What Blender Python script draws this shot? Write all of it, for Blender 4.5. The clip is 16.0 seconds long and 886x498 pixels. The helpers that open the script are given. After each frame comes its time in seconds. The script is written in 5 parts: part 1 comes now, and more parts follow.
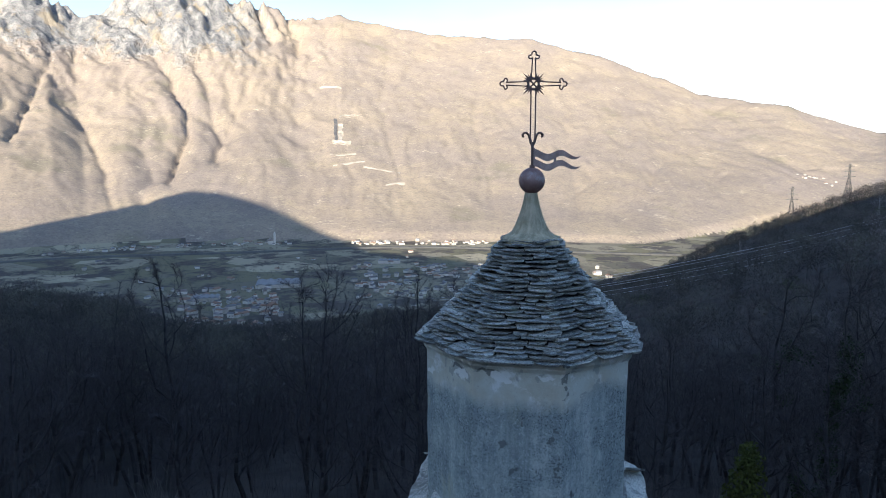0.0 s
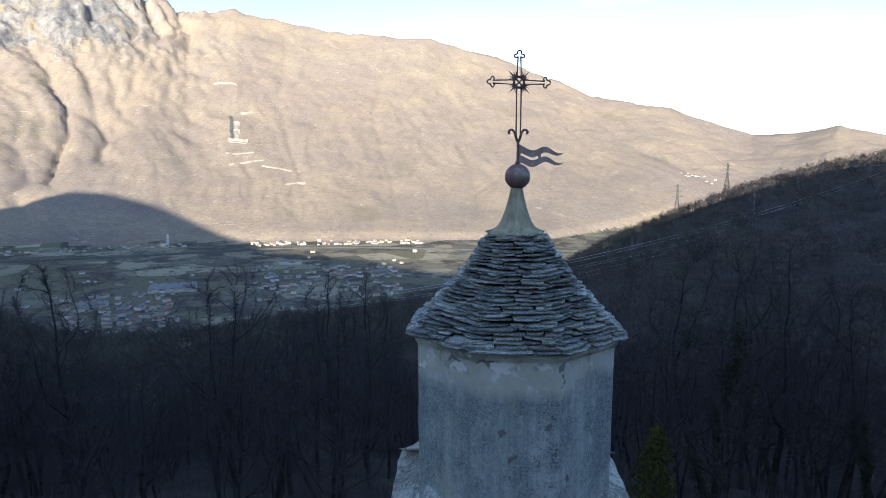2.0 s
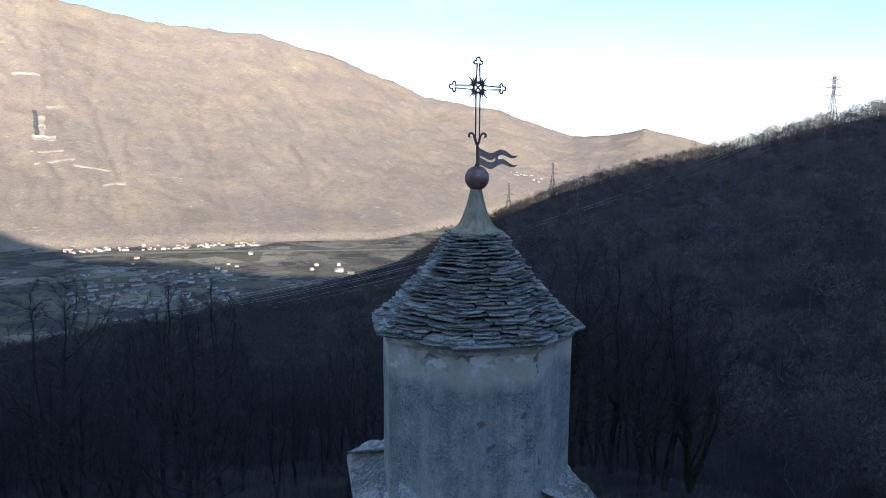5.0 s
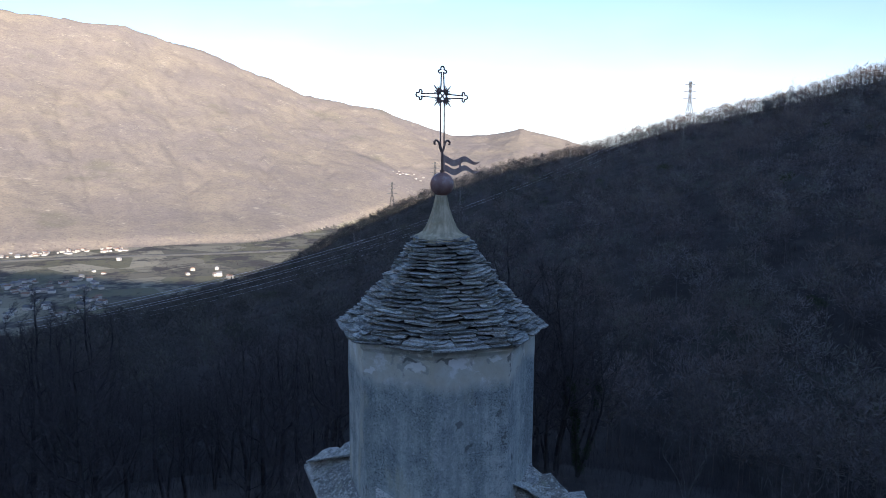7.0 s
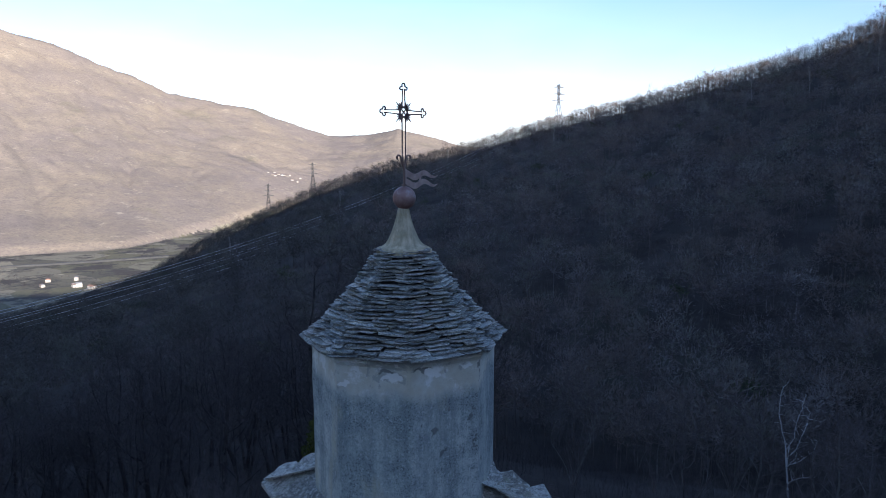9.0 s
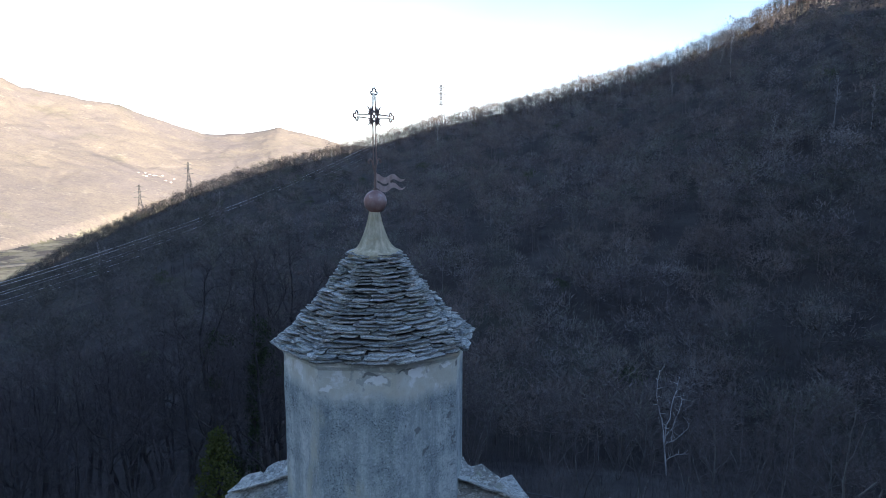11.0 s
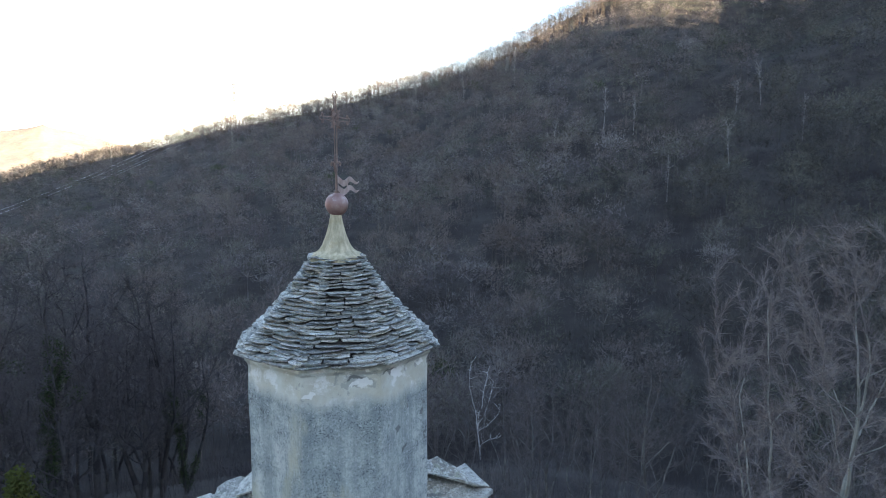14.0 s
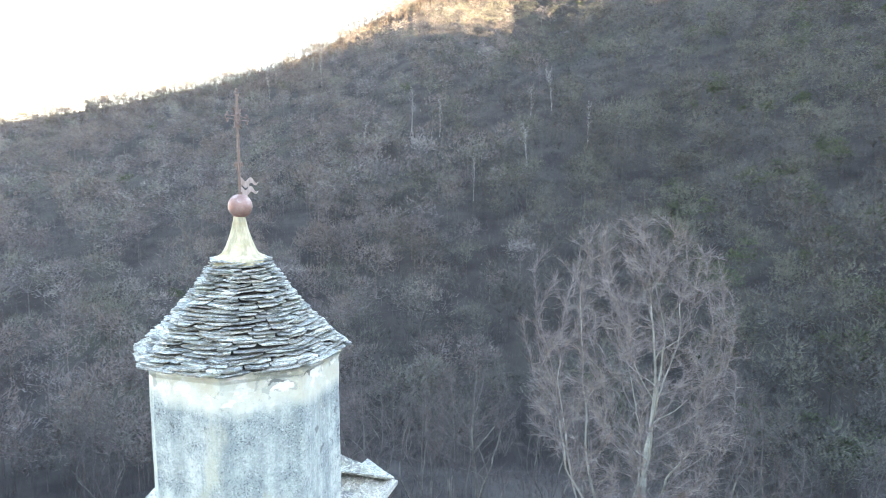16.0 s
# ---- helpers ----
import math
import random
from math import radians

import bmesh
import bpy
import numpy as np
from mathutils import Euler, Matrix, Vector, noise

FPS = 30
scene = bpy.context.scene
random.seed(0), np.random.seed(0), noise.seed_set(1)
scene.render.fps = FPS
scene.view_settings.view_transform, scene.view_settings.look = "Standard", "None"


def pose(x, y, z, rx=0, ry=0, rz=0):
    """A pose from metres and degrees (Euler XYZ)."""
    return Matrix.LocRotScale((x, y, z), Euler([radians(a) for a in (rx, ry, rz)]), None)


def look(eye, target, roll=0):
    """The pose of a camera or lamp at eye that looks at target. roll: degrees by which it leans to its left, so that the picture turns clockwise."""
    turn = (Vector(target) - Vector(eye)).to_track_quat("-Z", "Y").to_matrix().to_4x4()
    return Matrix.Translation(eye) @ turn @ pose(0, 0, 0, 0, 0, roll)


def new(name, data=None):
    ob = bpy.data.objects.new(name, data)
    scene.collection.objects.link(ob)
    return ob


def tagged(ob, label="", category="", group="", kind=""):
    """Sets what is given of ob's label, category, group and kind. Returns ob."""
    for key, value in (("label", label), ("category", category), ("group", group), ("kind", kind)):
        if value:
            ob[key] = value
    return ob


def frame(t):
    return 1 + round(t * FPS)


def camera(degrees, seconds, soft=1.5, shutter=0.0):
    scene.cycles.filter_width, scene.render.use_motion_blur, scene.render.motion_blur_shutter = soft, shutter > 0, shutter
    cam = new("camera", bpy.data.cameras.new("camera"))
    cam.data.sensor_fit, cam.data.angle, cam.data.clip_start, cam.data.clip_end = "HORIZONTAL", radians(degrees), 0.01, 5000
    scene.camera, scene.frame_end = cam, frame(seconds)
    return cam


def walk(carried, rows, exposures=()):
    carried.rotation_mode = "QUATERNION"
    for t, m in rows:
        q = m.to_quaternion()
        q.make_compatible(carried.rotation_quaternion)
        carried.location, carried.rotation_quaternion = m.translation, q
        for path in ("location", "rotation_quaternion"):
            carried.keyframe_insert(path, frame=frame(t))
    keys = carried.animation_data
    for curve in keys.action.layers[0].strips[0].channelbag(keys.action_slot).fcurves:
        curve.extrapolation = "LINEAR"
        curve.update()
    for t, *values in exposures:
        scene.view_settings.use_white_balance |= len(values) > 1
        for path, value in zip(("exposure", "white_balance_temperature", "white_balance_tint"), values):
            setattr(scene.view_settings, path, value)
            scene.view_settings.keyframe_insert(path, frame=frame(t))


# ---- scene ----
cam = camera(65.7, 16.0, soft=0.6, shutter=0.4)
PATH = [
    (0.0, 3.153, -7.049, 20.271, 31.41, -7.72, -0.00),
    (0.5, 2.948, -7.182, 20.265, 29.34, -7.75, 0.05),
    (1.0, 2.754, -7.310, 20.259, 27.41, -7.76, 0.08),
    (1.5, 2.539, -7.438, 20.248, 25.38, -7.78, 0.10),
    (2.0, 2.333, -7.566, 20.239, 23.24, -7.79, 0.13),
    (2.5, 2.113, -7.693, 20.238, 20.91, -7.77, 0.16),
    (3.0, 1.895, -7.799, 20.242, 18.72, -7.77, 0.21),
    (3.5, 1.663, -7.908, 20.243, 16.37, -7.78, 0.20),
    (4.0, 1.446, -8.005, 20.247, 14.18, -7.78, 0.24),
    (6.5, 0.281, -8.308, 20.323, 2.55, -7.80, 0.32),
    (7.0, 0.025, -8.375, 20.352, 0.00, -7.80, 0.26),
    (7.5, -0.224, -8.425, 20.390, -2.46, -7.77, 0.15),
    (8.0, -0.484, -8.464, 20.433, -5.02, -7.75, 0.10),
    (8.5, -0.741, -8.501, 20.480, -7.48, -7.75, 0.03),
    (9.0, -1.012, -8.530, 20.523, -10.07, -7.76, 0.01),
    (11.5, -2.377, -8.342, 20.585, -22.09, -7.84, 0.08),
    (12.0, -2.675, -8.249, 20.588, -24.68, -7.83, 0.18),
    (12.5, -3.006, -8.144, 20.593, -27.70, -7.77, 0.24),
    (13.0, -3.336, -8.026, 20.597, -30.55, -7.74, 0.22),
    (13.5, -3.689, -7.863, 20.595, -33.51, -7.69, 0.14),
    (14.0, -4.000, -7.695, 20.592, -36.37, -7.65, 0.17),
    (14.5, -4.299, -7.525, 20.588, -39.81, -7.62, 0.22),
    (15.0, -4.564, -7.368, 20.584, -43.90, -7.59, 0.30),
    (15.5, -4.817, -7.212, 20.579, -48.44, -7.54, 0.34),
    (16.0, -5.055, -7.061, 20.583, -52.18, -7.51, 0.26),
]
walk(cam, [(t, pose(x, y, z, 90 + pitch, 0, yaw) @ pose(0, 0, 0, 0, 0, roll)) for t, x, y, z, yaw, pitch, roll in PATH],
     exposures=[(0.0, 1.36, 6350, 10), (4.0, 1.10, 6200, 12), (8.0, 1.0, 5950, 17), (9.0, 1.0, 5950, 17), (11.5, 1.85, 6600, 13), (12.5, 2.15, 7250, 12),
                (14.5, 2.87, 8250, 12), (15.2, 3.42, 8900, 12), (16.0, 4.22, 9400, 11)])


# ---- daylight: low sun behind the camera, hidden from the tower by an added unseen ridge at its back ----
SUN_AZ, SUN_EL = 160.0, 13.0
world = bpy.data.worlds.new("sky")
scene.world = world
world.use_nodes = True
wn = world.node_tree
sky = wn.nodes.new("ShaderNodeTexSky")
sky.sky_type, sky.sun_disc = "NISHITA", False
sky.sun_elevation, sky.sun_rotation = radians(SUN_EL), radians(SUN_AZ)
sky.altitude, sky.air_density, sky.dust_density, sky.ozone_density = 300, 1.0, 0.8, 3.9
# thin high cloud and haze, thicker towards the horizon all round


def sky_node(kind, a, b=None, op=None):
    n = wn.nodes.new(kind)
    if op:
        n.operation = op
    for socket, v in zip(n.inputs, (a, b)):
        if isinstance(v, bpy.types.NodeSocket):
            wn.links.new(v, socket)
        elif v is not None:
            socket.default_value = v
    return n


way = wn.nodes.new("ShaderNodeTexCoord").outputs["Generated"]
wisps = sky_node("ShaderNodeTexNoise", sky_node("ShaderNodeVectorMath", way, (1.0, 1.0, 3.0), "MULTIPLY").outputs[0])
wisps.inputs["Scale"].default_value, wisps.inputs["Detail"].default_value = 2.2, 6
lift = sky_node("ShaderNodeMath", sky_node("ShaderNodeSeparateXYZ", way).outputs[2], 0.0, "MAXIMUM").outputs[0]
haze = sky_node("ShaderNodeMath", sky_node("ShaderNodeMath", 1.0, lift, "SUBTRACT").outputs[0], 4.0, "POWER").outputs[0]
bank = wn.nodes.new("ShaderNodeMapRange")
for key, value in (("From Min", 0.50), ("From Max", 0.62), ("To Max", 0.40)):
    bank.inputs[key].default_value = value
wn.links.new(wisps.outputs["Fac"], bank.inputs["Value"])
cover = sky_node("ShaderNodeMath", sky_node("ShaderNodeMath", haze, sky_node("ShaderNodeMath", wisps.outputs["Fac"], 1.3, "MULTIPLY").outputs[0], "MULTIPLY").outputs[0], bank.outputs[0], "MAXIMUM")
cover.use_clamp = True
grey = sky_node("ShaderNodeRGBToBW", sky.outputs[0])
veil = wn.nodes.new("ShaderNodeMix")
veil.data_type = "RGBA"
wn.links.new(cover.outputs[0], veil.inputs[0])
wn.links.new(sky.outputs[0], veil.inputs[6])
wn.links.new(sky_node("ShaderNodeMath", grey.outputs[0], 1.25, "MULTIPLY").outputs[0], veil.inputs[7])
wn.links.new(veil.outputs[2], wn.nodes["Background"].inputs["Color"])
wn.nodes["Background"].inputs["Strength"].default_value = 0.15
sun = new("sun", bpy.data.lights.new("sun", "SUN"))
sun.data.energy, sun.data.angle, sun.data.color = 5.0, radians(0.5), (1.0, 0.89, 0.72)
sa, se = radians(SUN_AZ), radians(SUN_EL)
SUN_DIR = Vector((math.sin(sa) * math.cos(se), math.cos(sa) * math.cos(se), math.sin(se)))
sun.matrix_world = look(SUN_DIR * 900, (0, 0, 0))


# ---- materials ----
class Nodes:
    """A small builder for node materials."""

    def __init__(self, name, rough=0.9):
        self.mat = bpy.data.materials.new(name)
        self.mat.use_nodes = True
        self.tree = self.mat.node_tree
        self.bsdf = self.tree.nodes["Principled BSDF"]
        self.bsdf.inputs["Roughness"].default_value = rough
        self.bsdf.inputs["Specular IOR Level"].default_value = 0.5 if rough < 0.94 else 0.06
        self.coord = self.add("ShaderNodeTexCoord").outputs["Object"]

    def add(self, kind, **sets):
        n = self.tree.nodes.new(kind)
        for k, v in sets.items():
            setattr(n, k, v)
        return n

    def join(self, a, b):
        self.tree.links.new(a, b)

    def feed(self, socket, v):
        if isinstance(v, bpy.types.NodeSocket):
            self.join(v, socket)
        else:
            socket.default_value = v

    def noise(self, scale, detail=4, rough=0.6, vector=None, stretch=None, distort=0.0):
        v = vector or self.coord
        if stretch:
            m = self.add("ShaderNodeMapping")
            m.inputs["Scale"].default_value = stretch
            self.join(v, m.inputs["Vector"])
            v = m.outputs[0]
        n = self.add("ShaderNodeTexNoise")
        self.join(v, n.inputs["Vector"])
        n.inputs["Scale"].default_value, n.inputs["Detail"].default_value = scale, detail
        n.inputs["Roughness"].default_value, n.inputs["Distortion"].default_value = rough, distort
        return n.outputs["Fac"]

    def ramp(self, fac, lo, hi, a=0.0, b=1.0):
        r = self.add("ShaderNodeMapRange")
        self.join(fac, r.inputs["Value"])
        for k, v in (("From Min", lo), ("From Max", hi), ("To Min", a), ("To Max", b)):
            r.inputs[k].default_value = v
        return r.outputs["Result"]

    def mix(self, fac, a, b, mode="MIX"):
        m = self.add("ShaderNodeMix", data_type="RGBA", blend_type=mode)
        self.feed(m.inputs[0], fac)
        for sock, v in ((m.inputs[6], a), (m.inputs[7], b)):
            self.feed(sock, v if isinstance(v, bpy.types.NodeSocket) else (*v, 1.0))
        return m.outputs[2]

    def math(self, op, a, b=0.0, c=0.0):
        m = self.add("ShaderNodeMath", operation=op)
        for s, v in zip(m.inputs, (a, b, c)):
            self.feed(s, v)
        return m.outputs[0]

    def axis(self, k):
        s = self.add("ShaderNodeSeparateXYZ")
        self.join(self.coord, s.inputs[0])
        return s.outputs[k]

    def bump(self, height, strength=0.5, distance=0.02):
        b = self.add("ShaderNodeBump")
        self.join(height, b.inputs["Height"])
        b.inputs["Strength"].default_value, b.inputs["Distance"].default_value = strength, distance
        self.join(b.outputs[0], self.bsdf.inputs["Normal"])

    def done(self, colour):
        self.feed(self.bsdf.inputs["Base Color"], colour if isinstance(colour, bpy.types.NodeSocket) else (*colour, 1.0))
        return self.mat


def random_of(m):
    return m.add("ShaderNodeObjectInfo").outputs["Random"]


def island_of(m):
    return m.add("ShaderNodeNewGeometry").outputs["Random Per Island"]


def plain(name, a, b, scale, rough=0.85, metal=0.0, bump=0.2, distance=0.01):
    m = Nodes(name, rough)
    n = m.noise(scale)
    m.bsdf.inputs["Metallic"].default_value = metal
    m.bump(m.noise(scale * 4), bump, distance)
    return m.done(m.mix(m.ramp(n, 0.3, 0.7), a, b))


def stone_material(name, rnd):
    m = Nodes(name, 0.72)
    m.coord = m.add("ShaderNodeNewGeometry").outputs["Position"]
    r = rnd(m)
    tone = m.mix(m.ramp(r, 0.0, 1.0), (0.15, 0.155, 0.147), (0.68, 0.675, 0.61))
    tone = m.mix(m.ramp(m.math("FRACT", m.math("MULTIPLY", r, 7.3)), 0.72, 0.80, 0, 0.6), tone, (0.30, 0.27, 0.21))
    tone = m.mix(m.ramp(m.noise(7.0, 6, 0.7), 0.50, 0.60, 0, 0.65), tone, (0.12, 0.13, 0.12))
    tone = m.mix(m.ramp(m.noise(16, 6, 0.75, stretch=(1, 1, 2.2)), 0.50, 0.58, 0, 0.6), tone, (0.72, 0.73, 0.65))
    tone = m.mix(m.ramp(m.noise(45, 4, 0.7, stretch=(1, 1, 3)), 0.54, 0.59, 0, 0.85), tone, (0.06, 0.063, 0.055))
    tone = m.mix(m.ramp(m.noise(4.5, 4, 0.7), 0.58, 0.68, 0, 0.5), tone, (0.24, 0.27, 0.17))
    m.bump(m.noise(34, 8, 0.8, stretch=(1, 1, 3.0)), 0.9, 0.016)
    return m.done(tone)


def plaster_material():
    m = Nodes("weathered_plaster", 0.92)
    z = m.axis(2)
    streak = m.noise(6.0, 6, 0.65, stretch=(1, 1, 0.10))
    thin = m.noise(22.0, 4, 0.6, stretch=(1, 1, 0.06))
    base = m.mix(m.ramp(streak, 0.34, 0.66), (0.26, 0.302, 0.286), (0.50, 0.535, 0.488))
    base = m.mix(m.ramp(thin, 0.56, 0.72, 0, 0.3), base, (0.54, 0.565, 0.55))
    patch = m.ramp(m.noise(1.9, 5, 0.6), 0.46, 0.57)
    base = m.mix(m.math("MULTIPLY", patch, 0.5), base, (0.19, 0.24, 0.24))
    base = m.mix(m.ramp(m.noise(15, 6, 0.75), 0.50, 0.60, 0, 0.55), base, (0.20, 0.245, 0.25))
    base = m.mix(m.ramp(m.noise(26, 5, 0.75), 0.55, 0.63, 0, 0.45), base, (0.60, 0.66, 0.64))
    specks = m.ramp(m.noise(48, 5, 0.75), 0.52, 0.60)
    base = m.mix(m.math("MULTIPLY", specks, m.math("ADD", 0.3, m.math("MULTIPLY", patch, 0.6))), base, (0.075, 0.09, 0.095))
    base = m.mix(m.ramp(m.noise(9.0, 5, 0.7, stretch=(1, 1, 0.45)), 0.63, 0.69, 0, 0.85), base, (0.075, 0.08, 0.08))
    base = m.mix(m.ramp(m.noise(2.3, 4, stretch=(1, 1, 0.35)), 0.56, 0.68, 0, 0.6), base, (0.43, 0.42, 0.31))
    edge = m.math("ADD", z, m.math("MULTIPLY", m.math("SUBTRACT", m.noise(1.7, 4, 0.55, stretch=(1, 1, 0.25)), 0.5), 0.75))
    band = m.ramp(edge, 17.74, 17.90)
    pale = m.mix(m.ramp(m.noise(3.5, 5), 0.40, 0.62), (0.60, 0.62, 0.54), (0.52, 0.505, 0.40))
    pale = m.mix(m.ramp(m.noise(5.0, 7, 0.7, distort=0.2), 0.52, 0.62, 0, 0.6), pale, (0.82, 0.84, 0.82))
    pale = m.mix(m.ramp(m.noise(2.6, 7, 0.6, distort=0.4), 0.545, 0.565, 0, 0.8), pale, (0.36, 0.375, 0.33))
    pale = m.mix(m.ramp(m.noise(40, 5, 0.7), 0.60, 0.68, 0, 0.5), pale, (0.30, 0.31, 0.28))
    base = m.mix(band, base, pale)
    # peeled flakes, rust-dark spots and a crack, each with its own place on the wall
    ragged = m.add("ShaderNodeVectorMath", operation="ADD")
    wob = m.add("ShaderNodeTexNoise")
    wob.inputs["Scale"].default_value, wob.inputs["Detail"].default_value = 9.0, 5
    m.join(m.coord, wob.inputs["Vector"])
    shift = m.add("ShaderNodeVectorMath", operation="MULTIPLY_ADD")
    m.join(wob.outputs["Color"], shift.inputs[0])
    shift.inputs[1].default_value, shift.inputs[2].default_value = (0.24, 0.24, 0.24), (-0.12, -0.12, -0.12)
    m.join(m.coord, ragged.inputs[0])
    m.join(shift.outputs[0], ragged.inputs[1])

    def mark(x, y, z, wide, high):
        off = m.add("ShaderNodeVectorMath", operation="SUBTRACT")
        m.join(ragged.outputs[0], off.inputs[0])
        off.inputs[1].default_value = (x, y, z)
        flat = m.add("ShaderNodeVectorMath", operation="MULTIPLY")
        m.join(off.outputs[0], flat.inputs[0])
        flat.inputs[1].default_value = (1 / wide, 1 / wide, 1 / high)
        far = m.add("ShaderNodeVectorMath", operation="LENGTH")
        m.join(flat.outputs[0], far.inputs[0])
        return m.ramp(far.outputs["Value"], 0.85, 1.05, 1, 0)

    for x, y, z, wide, high in ((-0.25, -1.08, 18.03, 0.10, 0.05), (-0.36, -1.04, 18.0, 0.07, 0.03), (0.19, -1.08, 18.08, 0.13, 0.05), (0.62, -0.95, 18.10, 0.09, 0.04), (-0.80, -0.82, 17.93, 0.10, 0.04)):
        base = m.mix(m.math("MULTIPLY", mark(x, y, z, wide, high), 0.8), base, (0.78, 0.79, 0.74))
    for x, y, z, wide, high in ((0.21, -1.06, 17.37, 0.055, 0.05), (0.69, -0.91, 17.49, 0.03, 0.11), (0.05, -1.08, 17.22, 0.025, 0.10), (0.30, -1.04, 17.10, 0.03, 0.05), (0.75, -0.87, 17.15, 0.025, 0.09),
                                (0.78, -0.85, 18.05, 0.025, 0.16), (-0.35, -1.05, 18.09, 0.12, 0.035), (0.05, -1.09, 18.13, 0.14, 0.025)):
        base = m.mix(m.math("MULTIPLY", mark(x, y, z, wide, high), 0.7), base, (0.10, 0.105, 0.10))
    m.bump(m.noise(30, 7, 0.75), 0.5, 0.012)
    return m.done(base)


STONE = stone_material("gneiss_slab", random_of)
STONE_JOINED = stone_material("gneiss_slab_joined", island_of)
PLASTER = plaster_material()
def mortar_material():
    m = Nodes("lime_mortar", 0.95)
    run = m.noise(14, 5, 0.65, stretch=(1, 1, 0.18))
    tone = m.mix(m.ramp(run, 0.38, 0.64), (0.38, 0.335, 0.225), (0.64, 0.56, 0.39))
    tone = m.mix(m.ramp(m.noise(6, 5), 0.55, 0.70, 0, 0.7), tone, (0.40, 0.31, 0.17))
    m.bump(m.noise(24, 6, 0.7), 0.7, 0.02)
    return m.done(tone)


MORTAR = mortar_material()
# near-black, so the shade in slab gaps and the eaves hole is painted
CORE = plain("gap_shade_core", (0.03, 0.03, 0.028), (0.055, 0.05, 0.048), 9.0)
RUST = plain("rusted_iron", (0.15, 0.10, 0.085), (0.27, 0.175, 0.14), 16.0, 0.6, 0.2, 0.4, 0.004)
PENNANT = plain("rusted_sheet", (0.60, 0.46, 0.40), (0.36, 0.25, 0.21), 9.0, 0.5, 0.35, 0.3, 0.003)
def copper_material():
    m = Nodes("oxidised_copper", 0.55)
    m.bsdf.inputs["Metallic"].default_value = 0.35
    tone = m.mix(m.ramp(m.noise(5.0, 5), 0.35, 0.65), (0.24, 0.125, 0.105), (0.40, 0.27, 0.235))
    tone = m.mix(m.ramp(m.noise(11.0, 6, 0.7), 0.54, 0.64, 0, 0.6), tone, (0.50, 0.43, 0.39))
    tone = m.mix(m.ramp(m.axis(2), -0.06, -0.13, 0, 0.7), tone, (0.26, 0.09, 0.085))
    m.bump(m.noise(30, 5), 0.3, 0.004)
    return m.done(tone)


COPPER = copper_material()
STEEL = plain("galvanised_steel", (0.07, 0.072, 0.075), (0.12, 0.12, 0.12), 3.0, 0.6, 0.5)
def wall_paint(rnd):
    m = Nodes("house_render", 0.9)
    r = rnd(m)
    tone = m.mix(r, (0.66, 0.63, 0.57), (0.38, 0.34, 0.28))
    tone = m.mix(m.ramp(m.noise(0.4, 4), 0.5, 0.7, 0, 0.5), tone, (0.42, 0.40, 0.36))
    return m.done(tone)


def roof_cover(rnd):
    m = Nodes("roof_cover", 0.85)
    r = rnd(m)
    tone = m.mix(m.ramp(r, 0.3, 0.6), (0.24, 0.24, 0.24), (0.27, 0.16, 0.11))
    tone = m.mix(m.ramp(m.math("FRACT", m.math("MULTIPLY", r, 5.7)), 0.55, 0.75), tone, (0.15, 0.145, 0.15))
    return m.done(m.mix(m.ramp(m.noise(0.8, 4), 0.45, 0.7, 0, 0.4), tone, (0.22, 0.20, 0.18)))


WALLS, FAR_WALLS = wall_paint(random_of), wall_paint(island_of)
ROOFS, FAR_ROOFS = roof_cover(random_of), roof_cover(island_of)
PALE_ROOF = plain("pale_sheet_roof", (0.27, 0.275, 0.28), (0.19, 0.195, 0.20), 0.05)
CABLE = plain("aluminium_cable", (0.55, 0.55, 0.56), (0.42, 0.42, 0.43), 2.0, 0.5, 0.3)
ROAD = plain("pale_asphalt", (0.075, 0.072, 0.065), (0.12, 0.115, 0.10), 0.05)


def wood_material(name, a, b, drift=(), kinds=()):
    m = Nodes(name, 0.95)
    tone = m.mix(island_of(m), a, b)
    if kinds:
        own = m.add("ShaderNodeAttribute", attribute_name="tone").outputs["Fac"]
        for lo, hi, colour in kinds:
            tone = m.mix(m.math("MULTIPLY", m.ramp(own, lo - 0.03, lo), m.ramp(own, hi, hi + 0.03, 0.75, 0)), tone, colour)
    tone = m.mix(m.ramp(m.noise(0.35, 3), 0.35, 0.65, 0, 0.5), tone, a)
    if drift:
        tone = m.mix(m.ramp(m.noise(0.028, 4, 0.6), 0.45, 0.62, 0, 0.8), tone, drift[0])
        tone = m.mix(m.ramp(m.noise(0.05, 3, 0.6), 0.56, 0.68, 0, 0.8), tone, drift[1])
    return m.done(tone)


BARK = wood_material("dark_bark", (0.030, 0.028, 0.029), (0.075, 0.070, 0.068))
PALE_BARK = wood_material("pale_bark", (0.11, 0.105, 0.095), (0.21, 0.20, 0.18))
TWIGS = wood_material("bare_twigs", (0.048, 0.043, 0.045), (0.11, 0.098, 0.098))
RIDGE_TWIGS = wood_material("ridge_twigs", (0.08, 0.064, 0.055), (0.19, 0.155, 0.13))
HILL_TWIGS = wood_material("hill_twigs", (0.11, 0.098, 0.099), (0.21, 0.186, 0.178), ((0.17, 0.138, 0.122), (0.15, 0.157, 0.127)),
                           ((0.0, 0.2, (0.088, 0.079, 0.082)), (0.30, 0.46, (0.20, 0.163, 0.142)), (0.52, 0.68, (0.172, 0.176, 0.134)), (0.80, 1.0, (0.26, 0.238, 0.225))))
PALE_TWIGS = wood_material("pale_twigs", (0.085, 0.075, 0.073), (0.165, 0.144, 0.137))
LIMB = wood_material("pale_limbs", (0.20, 0.20, 0.175), (0.36, 0.355, 0.31))
